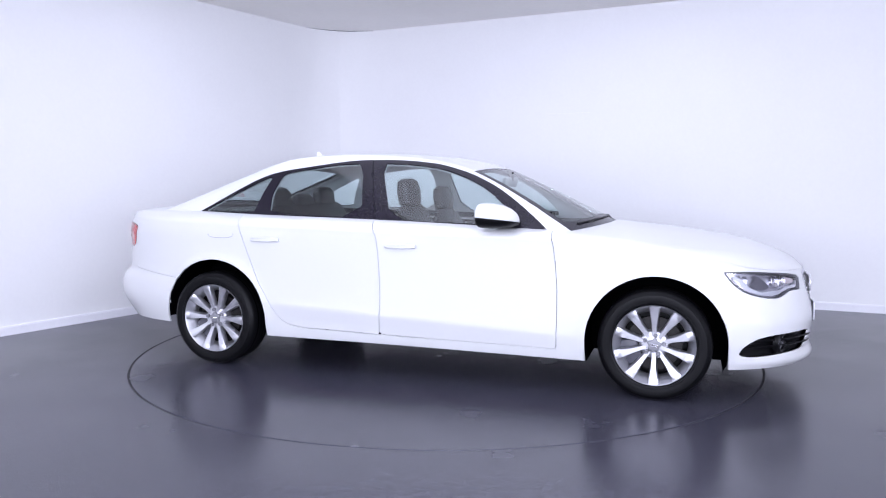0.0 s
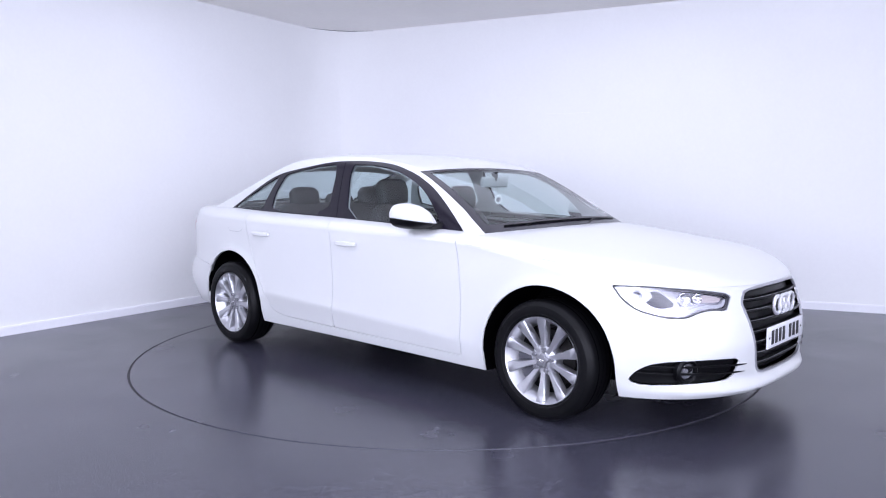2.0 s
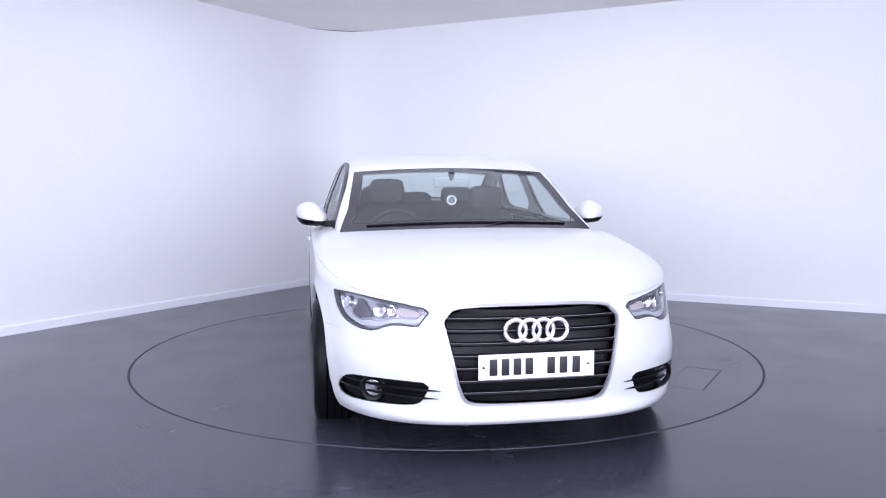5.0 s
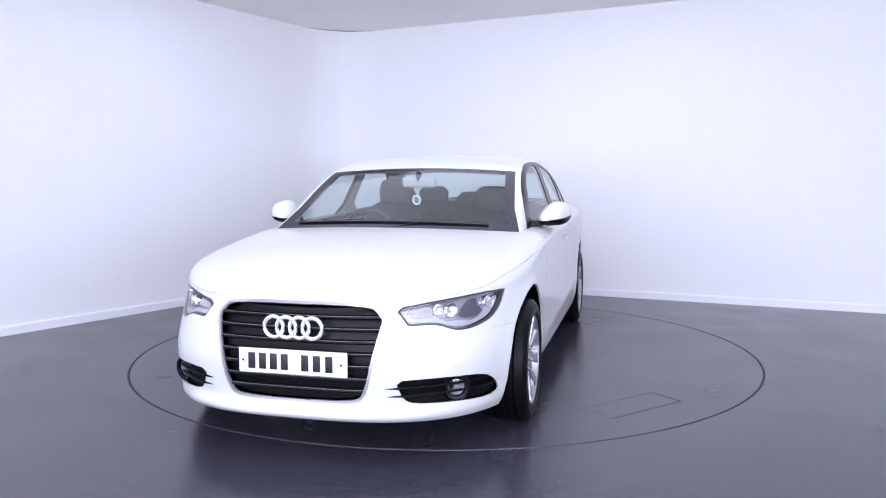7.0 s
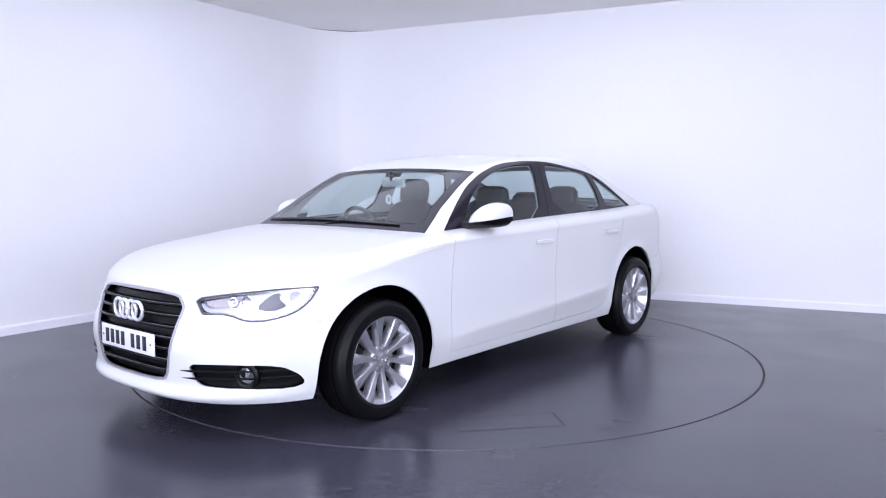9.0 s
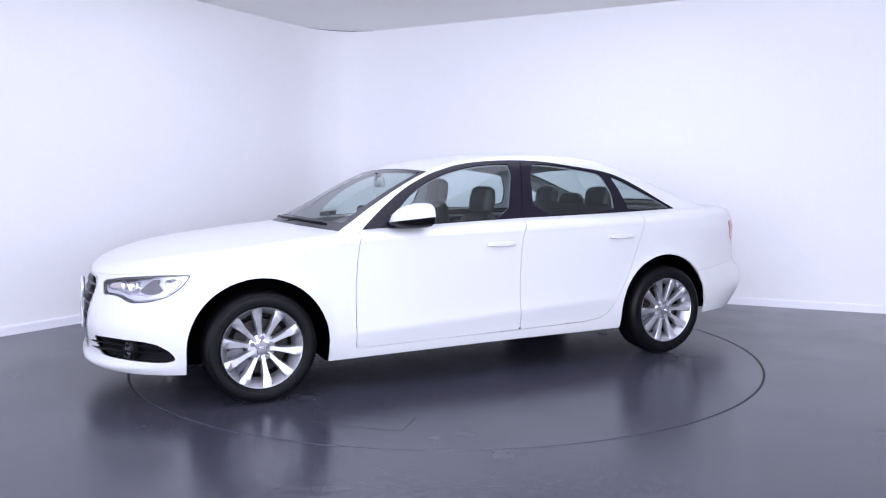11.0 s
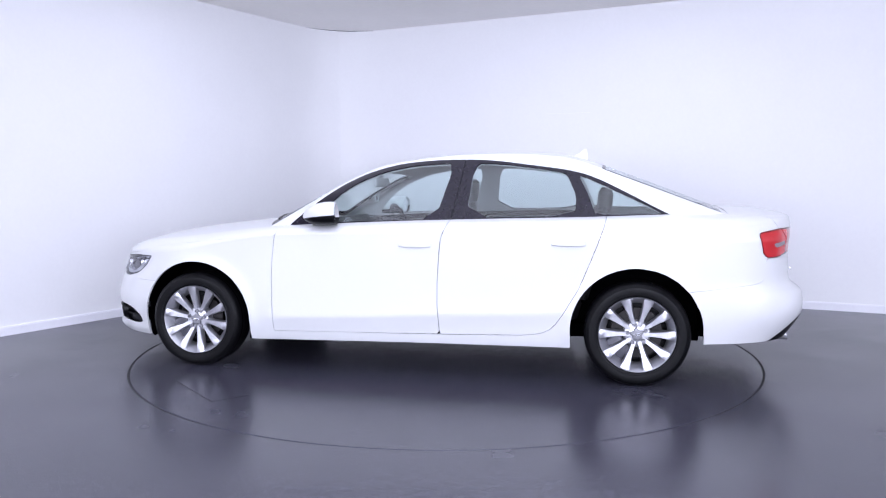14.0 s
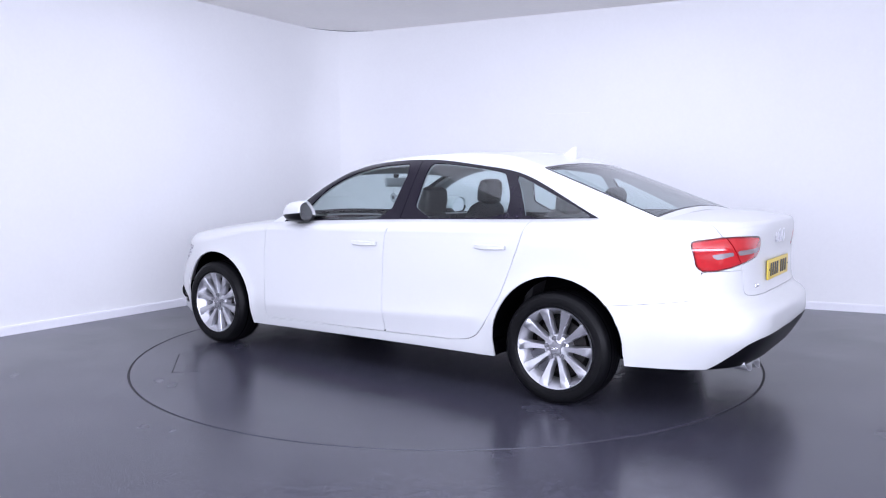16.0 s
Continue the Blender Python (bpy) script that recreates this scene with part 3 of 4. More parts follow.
# ---- cabin: windows, pillars and roof
DLO = rounded([(-0.630, 0.955), (-0.642, 0.981), (-0.742, 1.068), (-0.851, 1.154), (-0.979, 1.240), (-1.146, 1.320), (-1.334, 1.375), (-1.462, 1.394), (-1.597, 1.405), (-1.787, 1.412), (-1.976, 1.405),
               (-2.127, 1.388), (-2.318, 1.362), (-2.473, 1.340), (-2.588, 1.313), (-2.702, 1.268), (-2.854, 1.192), (-2.975, 1.127), (-3.128, 1.050), (-3.12, 1.03), (-2.636, 1.02), (-1.83, 1.0), (-1.35, 0.98)], 1)
GLASS_F = rounded([(-0.835, 1.035), (-0.959, 1.166), (-1.05, 1.233), (-1.144, 1.281), (-1.294, 1.338), (-1.458, 1.370), (-1.60, 1.382), (-1.752, 1.386), (-1.645, 1.024), (-1.2, 1.012), (-0.84, 0.995)], 1)
GLASS_R = rounded([(-1.885, 1.386), (-2.0, 1.384), (-2.125, 1.372), (-2.316, 1.347), (-2.463, 1.322), (-2.486, 1.29), (-2.536, 1.177), (-2.530, 1.053), (-1.842, 1.038)], 1)
GLASS_Q = rounded([(-2.547, 1.303), (-2.605, 1.288), (-2.775, 1.210), (-2.967, 1.119), (-3.055, 1.072), (-3.04, 1.064), (-2.652, 1.059), (-2.635, 1.113), (-2.595, 1.214)], 1)
on_side = lambda f: (lambda V, S: np.where(S < 1.7, f(V, S), 1.0))
cab.cut(on_side(side_shape(DLO)), "trim")
for outline, label in ((GLASS_F, "pane_a"), (GLASS_R, "pane_b"), (GLASS_Q, "pane_c")):
    cab.cut(on_side(side_shape(outline)), label, only=["trim"])
pillar_line = lambda V: (-1.749 - V[:, 0]) - (V[:, 2] - 1.03) * 0.195
cab.cut(lambda V, S: pillar_line(V) - 0.002, "seam", only=["trim"])
cab.cut(lambda V, S: pillar_line(V) + 0.002, "trim_front", only=["seam"])
cab.cut(lambda V, S: -1.12 - 0.05 * V[:, 1] ** 2 - V[:, 0] + np.where(S > 1.85, 0, 1), "screen_band", only=["body"])
cab.cut(lambda V, S: np.maximum(np.maximum(-1.12 - 0.05 * V[:, 1] ** 2 - V[:, 0] + 0.022, 2.07 - S), V[:, 0] + 0.412 + 0.27 * V[:, 1] ** 2), "screen", only=["screen_band"])
rear_top = lambda V: V[:, 0] + 2.70 - 0.02 * V[:, 1] ** 2
cab.cut(lambda V, S: np.maximum(np.maximum(rear_top(V), -3.415 - V[:, 0]), 1.80 - S), "back_band", only=["body"])
cab.cut(lambda V, S: np.maximum(np.maximum(rear_top(V) + 0.02, -3.400 - V[:, 0]), 1.95 - S), "back_screen", only=["back_band"])

cab.cut(lambda V, S: V[:, 0] + 3.46, "void")
cab.cut(lambda V, S: np.where((S < 1) & (V[:, 0] > -3.12), V[:, 2] - belt(V[:, 0]) + 0.006, 1.0), "ledge", only=["body", "trim", "trim_front"])
panel(cab, "ledge", "door_top", DASH, sides="pair", label="black inner window ledge", offset=0.006)
panel(cab, "body", "roof", PAINT)
panel(cab, "screen", "windscreen", SCREEN, label="clear windscreen glass", thick=0.004)
panel(cab, "screen_band", "windscreen_surround", TRIM, label="black windscreen border", offset=0.001)
panel(cab, "back_screen", "rear_window", GLASS, label="tinted rear window glass", thick=0.004)
panel(cab, "back_band", "rear_window_surround", TRIM, label="black rear window border", offset=0.001)
panel(cab, ("trim", "trim_front"), "window_trim", TRIM, sides="pair", label="gloss black window surround")
for lab, name in (("pane_a", "side_window"), ("pane_b", "side_window"), ("pane_c", "quarter_window")):
    panel(cab, lab, name, GLASS, sides="pair", offset=0.004, thick=0.004, label="tinted side glass")

# ---- grille, bays and lamp housings
panel(body, "grille_frame", "grille_frame", FRAME, label="thin chrome grille frame", offset=-0.003)
panel(body, "fogbay", "air_intake", BLACK, sides="pair", label="black lower air intake", offset=0.03, thick=-0.024)
panel(body, "grille_mesh", "grille_back", BLACK, label="black grille backing", offset=0.04, thick=-0.030)

# ---- wheels


def wheel_thing():
    w = new("wheel")
    bm = bmesh.new()
    lathe(bm, [(0.228, 0.10), (0.235, 0.112), (0.246, 0.117), (0.249, 0.1155), (0.268, 0.119), (0.288, 0.116), (0.291, 0.113), (0.304, 0.106), (0.313, 0.094), (0.318, 0.080), (0.320, 0.04), (0.320, -0.04),
               (0.318, -0.08), (0.304, -0.105), (0.268, -0.118), (0.228, -0.10)], 72)
    tyre = part("tyre", bm, RUBBER, w, "black rubber tyre")
    for a in (-0.055, -0.018, 0.018, 0.055):
        bm = bmesh.new()
        lathe(bm, [(0.3203, a - 0.004), (0.3195, a), (0.3203, a + 0.004)], 72)
        part("tread_groove", bm, LINER, tyre)
    bm = bmesh.new()
    lathe(bm, [(0.184, 0.018), (0.187, 0.036), (0.194, 0.054), (0.202, 0.067), (0.207, 0.076), (0.212, 0.086), (0.219, 0.094), (0.224, 0.105), (0.229, 0.110), (0.2315, 0.106), (0.230, 0.098)], 72)
    rim = part("rim", bm, ALLOY, w, "silver alloy rim")
    # inner part of the rim, its shade put into a darker colour
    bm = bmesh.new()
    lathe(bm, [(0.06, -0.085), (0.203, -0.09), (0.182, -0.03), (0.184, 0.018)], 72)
    part("rim_barrel", bm, SHADED_BARREL, w, "inner rim barrel, coloured dark for the shade behind the spokes")
    for k in range(10):
        bm = bmesh.new()
        rings = []
        for r, half, y, depth in ((0.045, 0.014, 0.082, 0.05), (0.075, 0.0135, 0.084, 0.05), (0.11, 0.0145, 0.089, 0.045), (0.15, 0.019, 0.095, 0.045), (0.185, 0.0245, 0.100, 0.04), (0.207, 0.028, 0.103, 0.035), (0.224, 0.031, 0.105, 0.02)):
            rings.append([(-half - 0.004, y - depth, r), (-half, y - 0.004, r), (-half * 0.8, y, r), (half * 0.8, y, r), (half, y - 0.004, r), (half + 0.004, y - depth, r)])
        loft(bm, rings)
        part("spoke", bm, ALLOY, w, m=pose(0, 0, 0, 0, 36 * k + 9, 0))
    bm = bmesh.new()
    lathe(bm, [(0.0005, 0.082), (0.062, 0.082), (0.076, 0.074), (0.084, 0.055), (0.084, 0.0)], 40)
    part("hub", bm, ALLOY, w)
    bm = bmesh.new()
    n = 40
    ring_a = [(math.sin(2 * math.pi * k / n) * (0.035 + 0.006 * math.cos(5 * 2 * math.pi * k / n)), math.cos(2 * math.pi * k / n) * (0.035 + 0.006 * math.cos(5 * 2 * math.pi * k / n))) for k in range(n)]
    loft(bm, [[(x * s, y, z * s) for x, z in ring_a] for s, y in ((1.05, 0.080), (1.0, 0.096), (0.9, 0.099), (0.5, 0.100))])
    cap = part("centre_cap", bm, GREYCAP, w, "grey plastic centre cap")
    for k in range(4):
        bm = bmesh.new()
        tube(bm, [(-0.0135 + 0.009 * k + 0.0065 * math.cos(a), 0.1005, 0.0065 * math.sin(a)) for a in np.linspace(0, 2 * math.pi, 16, endpoint=False)], 0.0013, 6, True)
        part("emblem_ring", bm, CHROME, cap)
    for k in range(5):
        bm = bmesh.new()
        lathe(bm, [(0.0005, 0.092), (0.006, 0.092), (0.007, 0.099), (0.011, 0.099), (0.0125, 0.095), (0.0125, 0.07)], 14)
        a = 2 * math.pi * k / 5
        part("wheel_bolt", bm, GREYCAP, w, "grey bolt cap", m=pose(0.056 * math.sin(a), 0, 0.056 * math.cos(a)))
    bm = bmesh.new()
    lathe(bm, [(0.07, 0.02), (0.155, 0.02), (0.158, 0.017), (0.158, -0.003), (0.155, -0.006), (0.07, -0.006)], 56)
    lathe(bm, [(0.0005, 0.045), (0.07, 0.045), (0.078, 0.038), (0.08, 0.0)], 40)
    part("brake_disc", bm, STEEL, w, "bare steel brake disc")
    bm = bmesh.new()
    box(bm, 0.085, 0.19, -0.045, 0.042, -0.075, 0.075, 0.014)
    part("brake_caliper", bm, LAMPGREY, w, "dark grey brake caliper", m=pose(0, 0, 0, 0, 30, 0))
    bm = bmesh.new()
    lathe(bm, [(0.003, 0.09), (0.003, 0.112), (0.0005, 0.113)], 8)
    part("tyre_valve", bm, BLACK, w, m=pose(-0.058, -0.005, -0.205))
    return w


wheel = wheel_thing()
HUB_Y = 0.828
spots = [(0, 1, -2), (0, -1, -9), (-2.912, 1, 9), (-2.912, -1, 7)]
for k, (x, sgn, turn) in enumerate(spots):
    m = AT @ pose(x, sgn * HUB_Y, 0.338, 0, turn, 0 if sgn > 0 else 180)
    w = wheel if k == 0 else copy_thing(wheel, m)
    w.parent = car
    w.matrix_basis = m

# ---- wheel housings and underside


def side_y(x):
    """Half-width of the body at wheel height."""
    if x > 0:
        return float(wide(0)) * 0.985 * math.sin(math.acos(min(x / 0.905, 1))) ** 0.74
    if x < -2.95:
        return float(wide(-2.95)) * 0.985 * math.sin(math.acos(min((x + 2.95) / -0.96, 1))) ** 0.36
    return float(wide(x)) * 0.985


for cx, cz, r in (FRONT_ARCH, REAR_ARCH):
    for sgn in (1, -1):
        bm = bmesh.new()
        rings = []
        for a in np.linspace(-0.42 if cx > -1 else 0.0, math.pi + 0.30 if cx > -1 else math.pi + 0.05, 28):
            c, s = math.cos(a), max(math.sin(a), -0.35)
            rings.append([(cx + (r + 0.006) * c, sgn * y, cz + (r + 0.006) * s) for y in (side_y(cx + (r + 0.006) * c) - 0.016, 0.55)])
        vs = [[bm.verts.new(p) for p in ring] for ring in rings]
        for p, q in zip(vs, vs[1:]):
            bm.faces.new((p[0], p[1], q[1], q[0]))
        inner_side = [v[1] for v in vs]
        bm.faces.new(inner_side)
        part("wheel_housing", bm, LINER, car, "black felt wheel arch liner", m=AT)
bm = bmesh.new()
for x0, x1, w in ((0.68, 0.40, 0.50), (0.42, -0.42, 0.54), (-0.40, -2.5, 0.86), (-2.48, -3.32, 0.54), (-3.30, -3.72, 0.62)):
    box(bm, x1, x0, -w, w, 0.235 if x0 > -3.2 else 0.28, 0.32, 0.01)
part("underbody", bm, LINER, car, "black underbody panel", m=AT)


# ---- places on the nose and tail skin


def nose_point(s, z, depth=0.0):
    """The point of the front skin at diagonal coordinate s and height z, sunk by depth; with its outward direction."""
    lo, hi = 0.0, 1.0
    for _ in range(30):
        u = (lo + hi) / 2
        x, y = wall(u, z)
        lo, hi = (u, hi) if (y - x) / math.sqrt(2) < s else (lo, u)
    return skin_point(u, z, depth)


def nose_at(y0, z, depth=0.0):
    """The point of the front skin at lateral place y0."""
    lo, hi = 0.0, 1.0
    for _ in range(30):
        u = (lo + hi) / 2
        lo, hi = (u, hi) if wall(u, z)[1] < abs(y0) else (lo, u)
    p, n = skin_point(u, z, depth)
    sgn = -1 if y0 < 0 else 1
    return Vector((p.x, p.y * sgn, p.z)), Vector((n.x, n.y * sgn, n.z))


def skin_point(u, z, depth=0.0):
    at = lambda uu, zz: Vector((*(float(k) for k in wall(uu, zz)), float(zz)))
    p = at(u, z)
    n = (at(min(u + 0.004, 3), z) - at(max(u - 0.004, 0), z)).cross(at(u, z + 0.004) - at(u, z - 0.004)).normalized()
    if n.y < -0.2:
        n = -n
    return p - n * depth, n


def facing(p, n, mirror=1):
    """A frame at p whose y axis points along n."""
    p, n = Vector((p.x, p.y * mirror, p.z)), Vector((n.x, n.y * mirror, n.z))
    x = n.cross(Vector((0, 0, 1))).normalized()
    z = x.cross(n)
    return AT @ (Matrix.Translation(p) @ Matrix((x, n, z)).transposed().to_4x4())


# ---- headlights


def sub_skin(skin, label):
    """A skin of its own from the faces with a label."""
    made = Skin(np.zeros((2, 2, 3)))
    made.V, made.N, made.S = skin.V, skin.N, skin.S
    made.F = [f for f, l in zip(skin.F, skin.L) if l == label]
    made.L = ["body"] * len(made.F)
    return made


DRL = rounded([(-0.225, 0.690), (-0.208, 0.695), (-0.188, 0.668), (-0.08, 0.669), (-0.02, 0.648), (0.06, 0.650), (0.12, 0.640), (0.2, 0.672), (0.25, 0.730), (0.297, 0.737), (0.275, 0.695),
               (0.22, 0.652), (0.12, 0.626), (0.013, 0.622), (-0.08, 0.654), (-0.2, 0.653)], 1)
DIAMOND = rounded([(0.045, 0.670), (0.095, 0.715), (0.135, 0.740), (0.17, 0.738), (0.155, 0.710), (0.20, 0.676), (0.12, 0.650)], 1)
TURN = rounded([(-0.205, 0.702), (-0.085, 0.722), (-0.075, 0.684), (-0.185, 0.680)], 1)
inner_lamp = sub_skin(body, "headlamp_glass")
for outline, lab in ((DRL, "drl"), (DIAMOND, "diamond"), (TURN, "turn")):
    inner_lamp.cut(lambda V, S: inside(outline, nose_view(V)), lab, only=["body"])
rims = panel(body, "headlamp", "headlight", LAMPGREY, sides="pair", offset=0.002, label="headlight with dark grey rim and clear lens", thick=0.022)
for rim, side in zip(rims, (1, -1)):
    def half(skin, labels, name, mat, label, **kw):
        a, b = panel(skin, labels, name, mat, rim, sides="pair", label=label, m=None, **kw)
        keep, drop = (a, b) if side > 0 else (b, a)
        bpy.data.objects.remove(drop)
        return keep
    half(body, "headlamp_glass", "lens", CLEARLENS, "clear lens", thick=0.003)
    half(inner_lamp, "body", "reflector", REFLECTOR, "silver reflector", offset=0.034, thick=0)
    half(inner_lamp, "drl", "light_strip", DRLWHITE, "white daytime light strip", offset=0.016, thick=0.03)
    half(inner_lamp, "diamond", "bezel", LAMPGREY, "dark grey lamp bezel", offset=0.024, thick=0.02)
    half(inner_lamp, "turn", "turn_signal", AMBER, "pale turn signal cover", offset=0.022, thick=0.02)
    for s, z, r in ((0.235, 0.712, 0.030), (0.005, 0.698, 0.032), (-0.062, 0.702, 0.024)):
        p, n = nose_point(s, z, 0.032)
        bm = bmesh.new()
        lathe(bm, [(0.0004, -0.004), (r * 0.35, -0.002), (r * 0.4, 0.004), (r * 0.75, 0.008), (r, 0.018), (r * 1.05, 0.016), (r * 1.05, 0.0)], 24)
        part("lamp_bowl", bm, CHROME, rim, "chrome lamp bowl", m=AT.inverted() @ facing(p, n, side))

# ---- lower intakes and fog lamps
intakes = [o for o in car.children if o.name.startswith("air_intake")]
for intake, side in zip(intakes, (1, -1)):
    for z, s0, s1 in ((0.372, -0.318, 0.19), (0.336, -0.308, 0.235)):
        bm = bmesh.new()
        pts = []
        for k in range(30):
            s = s0 + (s1 - s0) * k / 29
            p, n = nose_point(s, z, 0.010 - 0.016 * max(0, 1 - k / 9))
            pts.append((p.x, p.y * side, p.z))
        tube(bm, pts, lambda a: 0.0015 + 0.0080 * min(1, a * 9), 8, flat=0.6)
        part("intake_slat", bm, BLACK, intake, "gloss black slat")
    p, n = nose_point(0.006, 0.350, 0.022)
    n = (n + Vector((0.9, 0, 0))).normalized()
    bm = bmesh.new()
    lathe(bm, [(0.066, -0.015), (0.064, 0.012), (0.054, 0.022), (0.042, 0.018), (0.038, 0.004)], 36)
    part("fog_lamp_bezel", bm, BLACK, intake, "black fog lamp bezel", m=AT.inverted() @ facing(p, n, side))
    bm = bmesh.new()
    lathe(bm, [(0.0004, 0.008), (0.010, 0.007), (0.012, -0.006), (0.026, -0.002), (0.038, 0.006)], 30)
    part("fog_lamp", bm, GREYCAP, intake, "round silver fog lamp", m=AT.inverted() @ facing(p, n, side))
    bm = bmesh.new()
    lathe(bm, [(0.0004, 0.019), (0.022, 0.0175), (0.038, 0.012)], 30)
    part("fog_lens", bm, CLEARLENS, intake, "clear fog lamp lens", m=AT.inverted() @ facing(p, n, side))

# ---- grille slats, emblem and plates
grille = [o for o in car.children if o.name.startswith("grille_frame")][0]
reach = curve((0.31, 0.27), (0.345, 0.322), (0.5, 0.358), (0.645, 0.390), (0.69, 0.378), (0.72, 0.335))
for z in (0.672, 0.620, 0.567, 0.514, 0.461, 0.405, 0.352):
    w = float(reach(z)) + 0.004
    front, back = [], []
    rings = []
    for k in range(25):
        y = -w + 2 * w * k / 24
        p, n = nose_at(y, z, 0.006)
        q = p - n * 0.032
        rings.append([(p.x, y, z + 0.007), (p.x + 0.003, y, z), (p.x - 0.002, y, z - 0.006), (q.x, y, z - 0.010), (q.x, y, z + 0.010)])
    bm = bmesh.new()
    loft(bm, rings)
    slat = part("grille_slat", bm, BLACK, grille, "black slat")
    bm = bmesh.new()
    loft(bm, [[(a[0][0] + 0.001, a[0][1], a[0][2]), (a[0][0] + 0.001, a[0][1], a[0][2] + 0.0018), (a[0][0] - 0.004, a[0][1], a[0][2] + 0.0018), (a[0][0] - 0.004, a[0][1], a[0][2])] for a in rings])
    part("slat_highlight", bm, GREYCAP, grille, "satin grey strip")


def rings_emblem(name, x_of, z0, gap, r, t, parent):
    for k in range(4):
        y0 = (k - 1.5) * gap
        bm = bmesh.new()
        pts = [(x_of(y0 + r * math.cos(a)) + (0.003 if k % 2 else 0.0), y0 + r * math.cos(a), z0 + r * math.sin(a)) for a in np.linspace(0, 2 * math.pi, 32, endpoint=False)]
        tube(bm, pts, t, 10, True)
        part(name, bm, SATIN, parent, "chrome ring")


rings_emblem("emblem_ring", lambda y: nose_at(y, 0.628)[0].x + 0.013, 0.628, 0.062, 0.0460, 0.0092, grille)
lid = [o for o in car.children if o.name.startswith("boot_lid")][0]
rings_emblem("emblem_ring", lambda y: float(tail(0.955)) - 0.005, 0.958, 0.049, 0.036, 0.0036, lid)


def number_plate(x, z, face, mat, label):
    """A plate with its marks as plain bars; face +1 looks forwards."""
    bm = bmesh.new()
    box(bm, x - 0.005, x + 0.005, -0.26, 0.26, z - 0.0555, z + 0.0555, 0.004)
    plate = part("number_plate", bm, mat, car, label, m=AT)
    for y in (-0.195, -0.142, -0.089, -0.036, 0.062, 0.118, 0.176):
        bm = bmesh.new()
        xf = x + face * 0.0065
        box(bm, xf - 0.0012, xf + 0.0012, y * face - 0.017, y * face + 0.017, z - 0.036, z + 0.036, 0.0008)
        part("plate_mark", bm, PLATEINK, plate, "plain black bar")
    for y in (-0.238, 0.232):
        bm = bmesh.new()
        lathe(bm, [(0.0004, 0.0075), (0.005, 0.007), (0.006, 0.004)], 12, "x")
        part("plate_screw", bm, PLATEINK, plate, m=pose(x, y, z, 0, 0, 0 if face > 0 else 180))
    return plate


number_plate(0.909, 0.475, 1, PLATEWHITE, "white front number plate with black bars")
number_plate(-3.872, 0.775, -1, PLATEYELLOW, "yellow rear number plate with black bars")
for k in range(3):
    bm = bmesh.new()
    y = 0.49 - 0.026 * k
    p = tail(0.715) - 0.002
    box(bm, p - 0.004, p + 0.006, y - 0.009, y + 0.009, 0.706, 0.724, 0.002)
    part("boot_badge", bm, CHROME, lid, "small chrome badge bar")

# ---- tail lights
lamp = sub_skin(body, "taillamp")
STRIP_A = np.array([(-0.706, 0.890), (-0.592, 0.904), (-0.572, 0.886), (-0.690, 0.861)])
STRIP_B = np.array([(-0.565, 0.909), (-0.356, 0.915), (-0.352, 0.890), (-0.545, 0.882)])
split = lambda V: (tail_view(V)[:, 0] + 0.53) + (V[:, 2] - 0.846) * 0.711
for outline in (STRIP_A, STRIP_B):
    lamp.cut(lambda V, S: inside(outline, tail_view(V)), "strip", only=["body"])
lamp.cut(lambda V, S: split(V) - 0.003, "seam", only=["body"])
lamp.cut(lambda V, S: split(V) + 0.003, "outer_lamp", only=["seam"])
OUTER_EDGE = lambda V, S: -(inside(TAILLAMP, tail_view(V)) + 0.007)
lamp.cut(OUTER_EDGE, "rim", only=["body", "outer_lamp"])
tails = panel(lamp, "outer_lamp", "tail_light", REDLENS, sides="pair", label="red wraparound tail light", thick=0.03)
for t_lamp, side in zip(tails, (1, -1)):
    for lab, name, mat, off, text in (("body", "inner_lens", REDLENS, 0.0, "red lens on the boot lid"), ("strip", "clear_strip", CLEARSTRIP, 0.003, "clear silver strip"),
                                      ("rim", "lamp_rim", DARKRED, 0.002, "dark red rim"), ("seam", "lamp_seam", LINER, 0.012, "dark seam")):
        a, b = panel(lamp, lab, name, mat, t_lamp, sides="pair", label=text, offset=off, thick=0.02, m=None)
        bpy.data.objects.remove(b if side > 0 else a)

# ---- exhaust
for y, x0 in ((0.530, -3.850), (0.425, -3.868)):
    bm = bmesh.new()
    lathe(bm, [(0.043, 0.30), (0.044, 0.03), (0.0455, 0.008), (0.0445, 0.0), (0.041, 0.0), (0.039, 0.012), (0.038, 0.2)], 36, "x")
    for v in bm.verts:
        v.co.z *= 0.82
        v.co.x += 0.35 * v.co.z if v.co.x < 0.05 else 0
    pipe = part("exhaust_pipe", bm, FRAME, car, "polished oval exhaust tip", m=AT @ pose(x0, y, 0.302, 0, 0, -6))
    bm = bmesh.new()
    lathe(bm, [(0.0004, 0.1), (0.030, 0.1)], 24, "x")
    part("pipe_inside", bm, LINER, pipe)

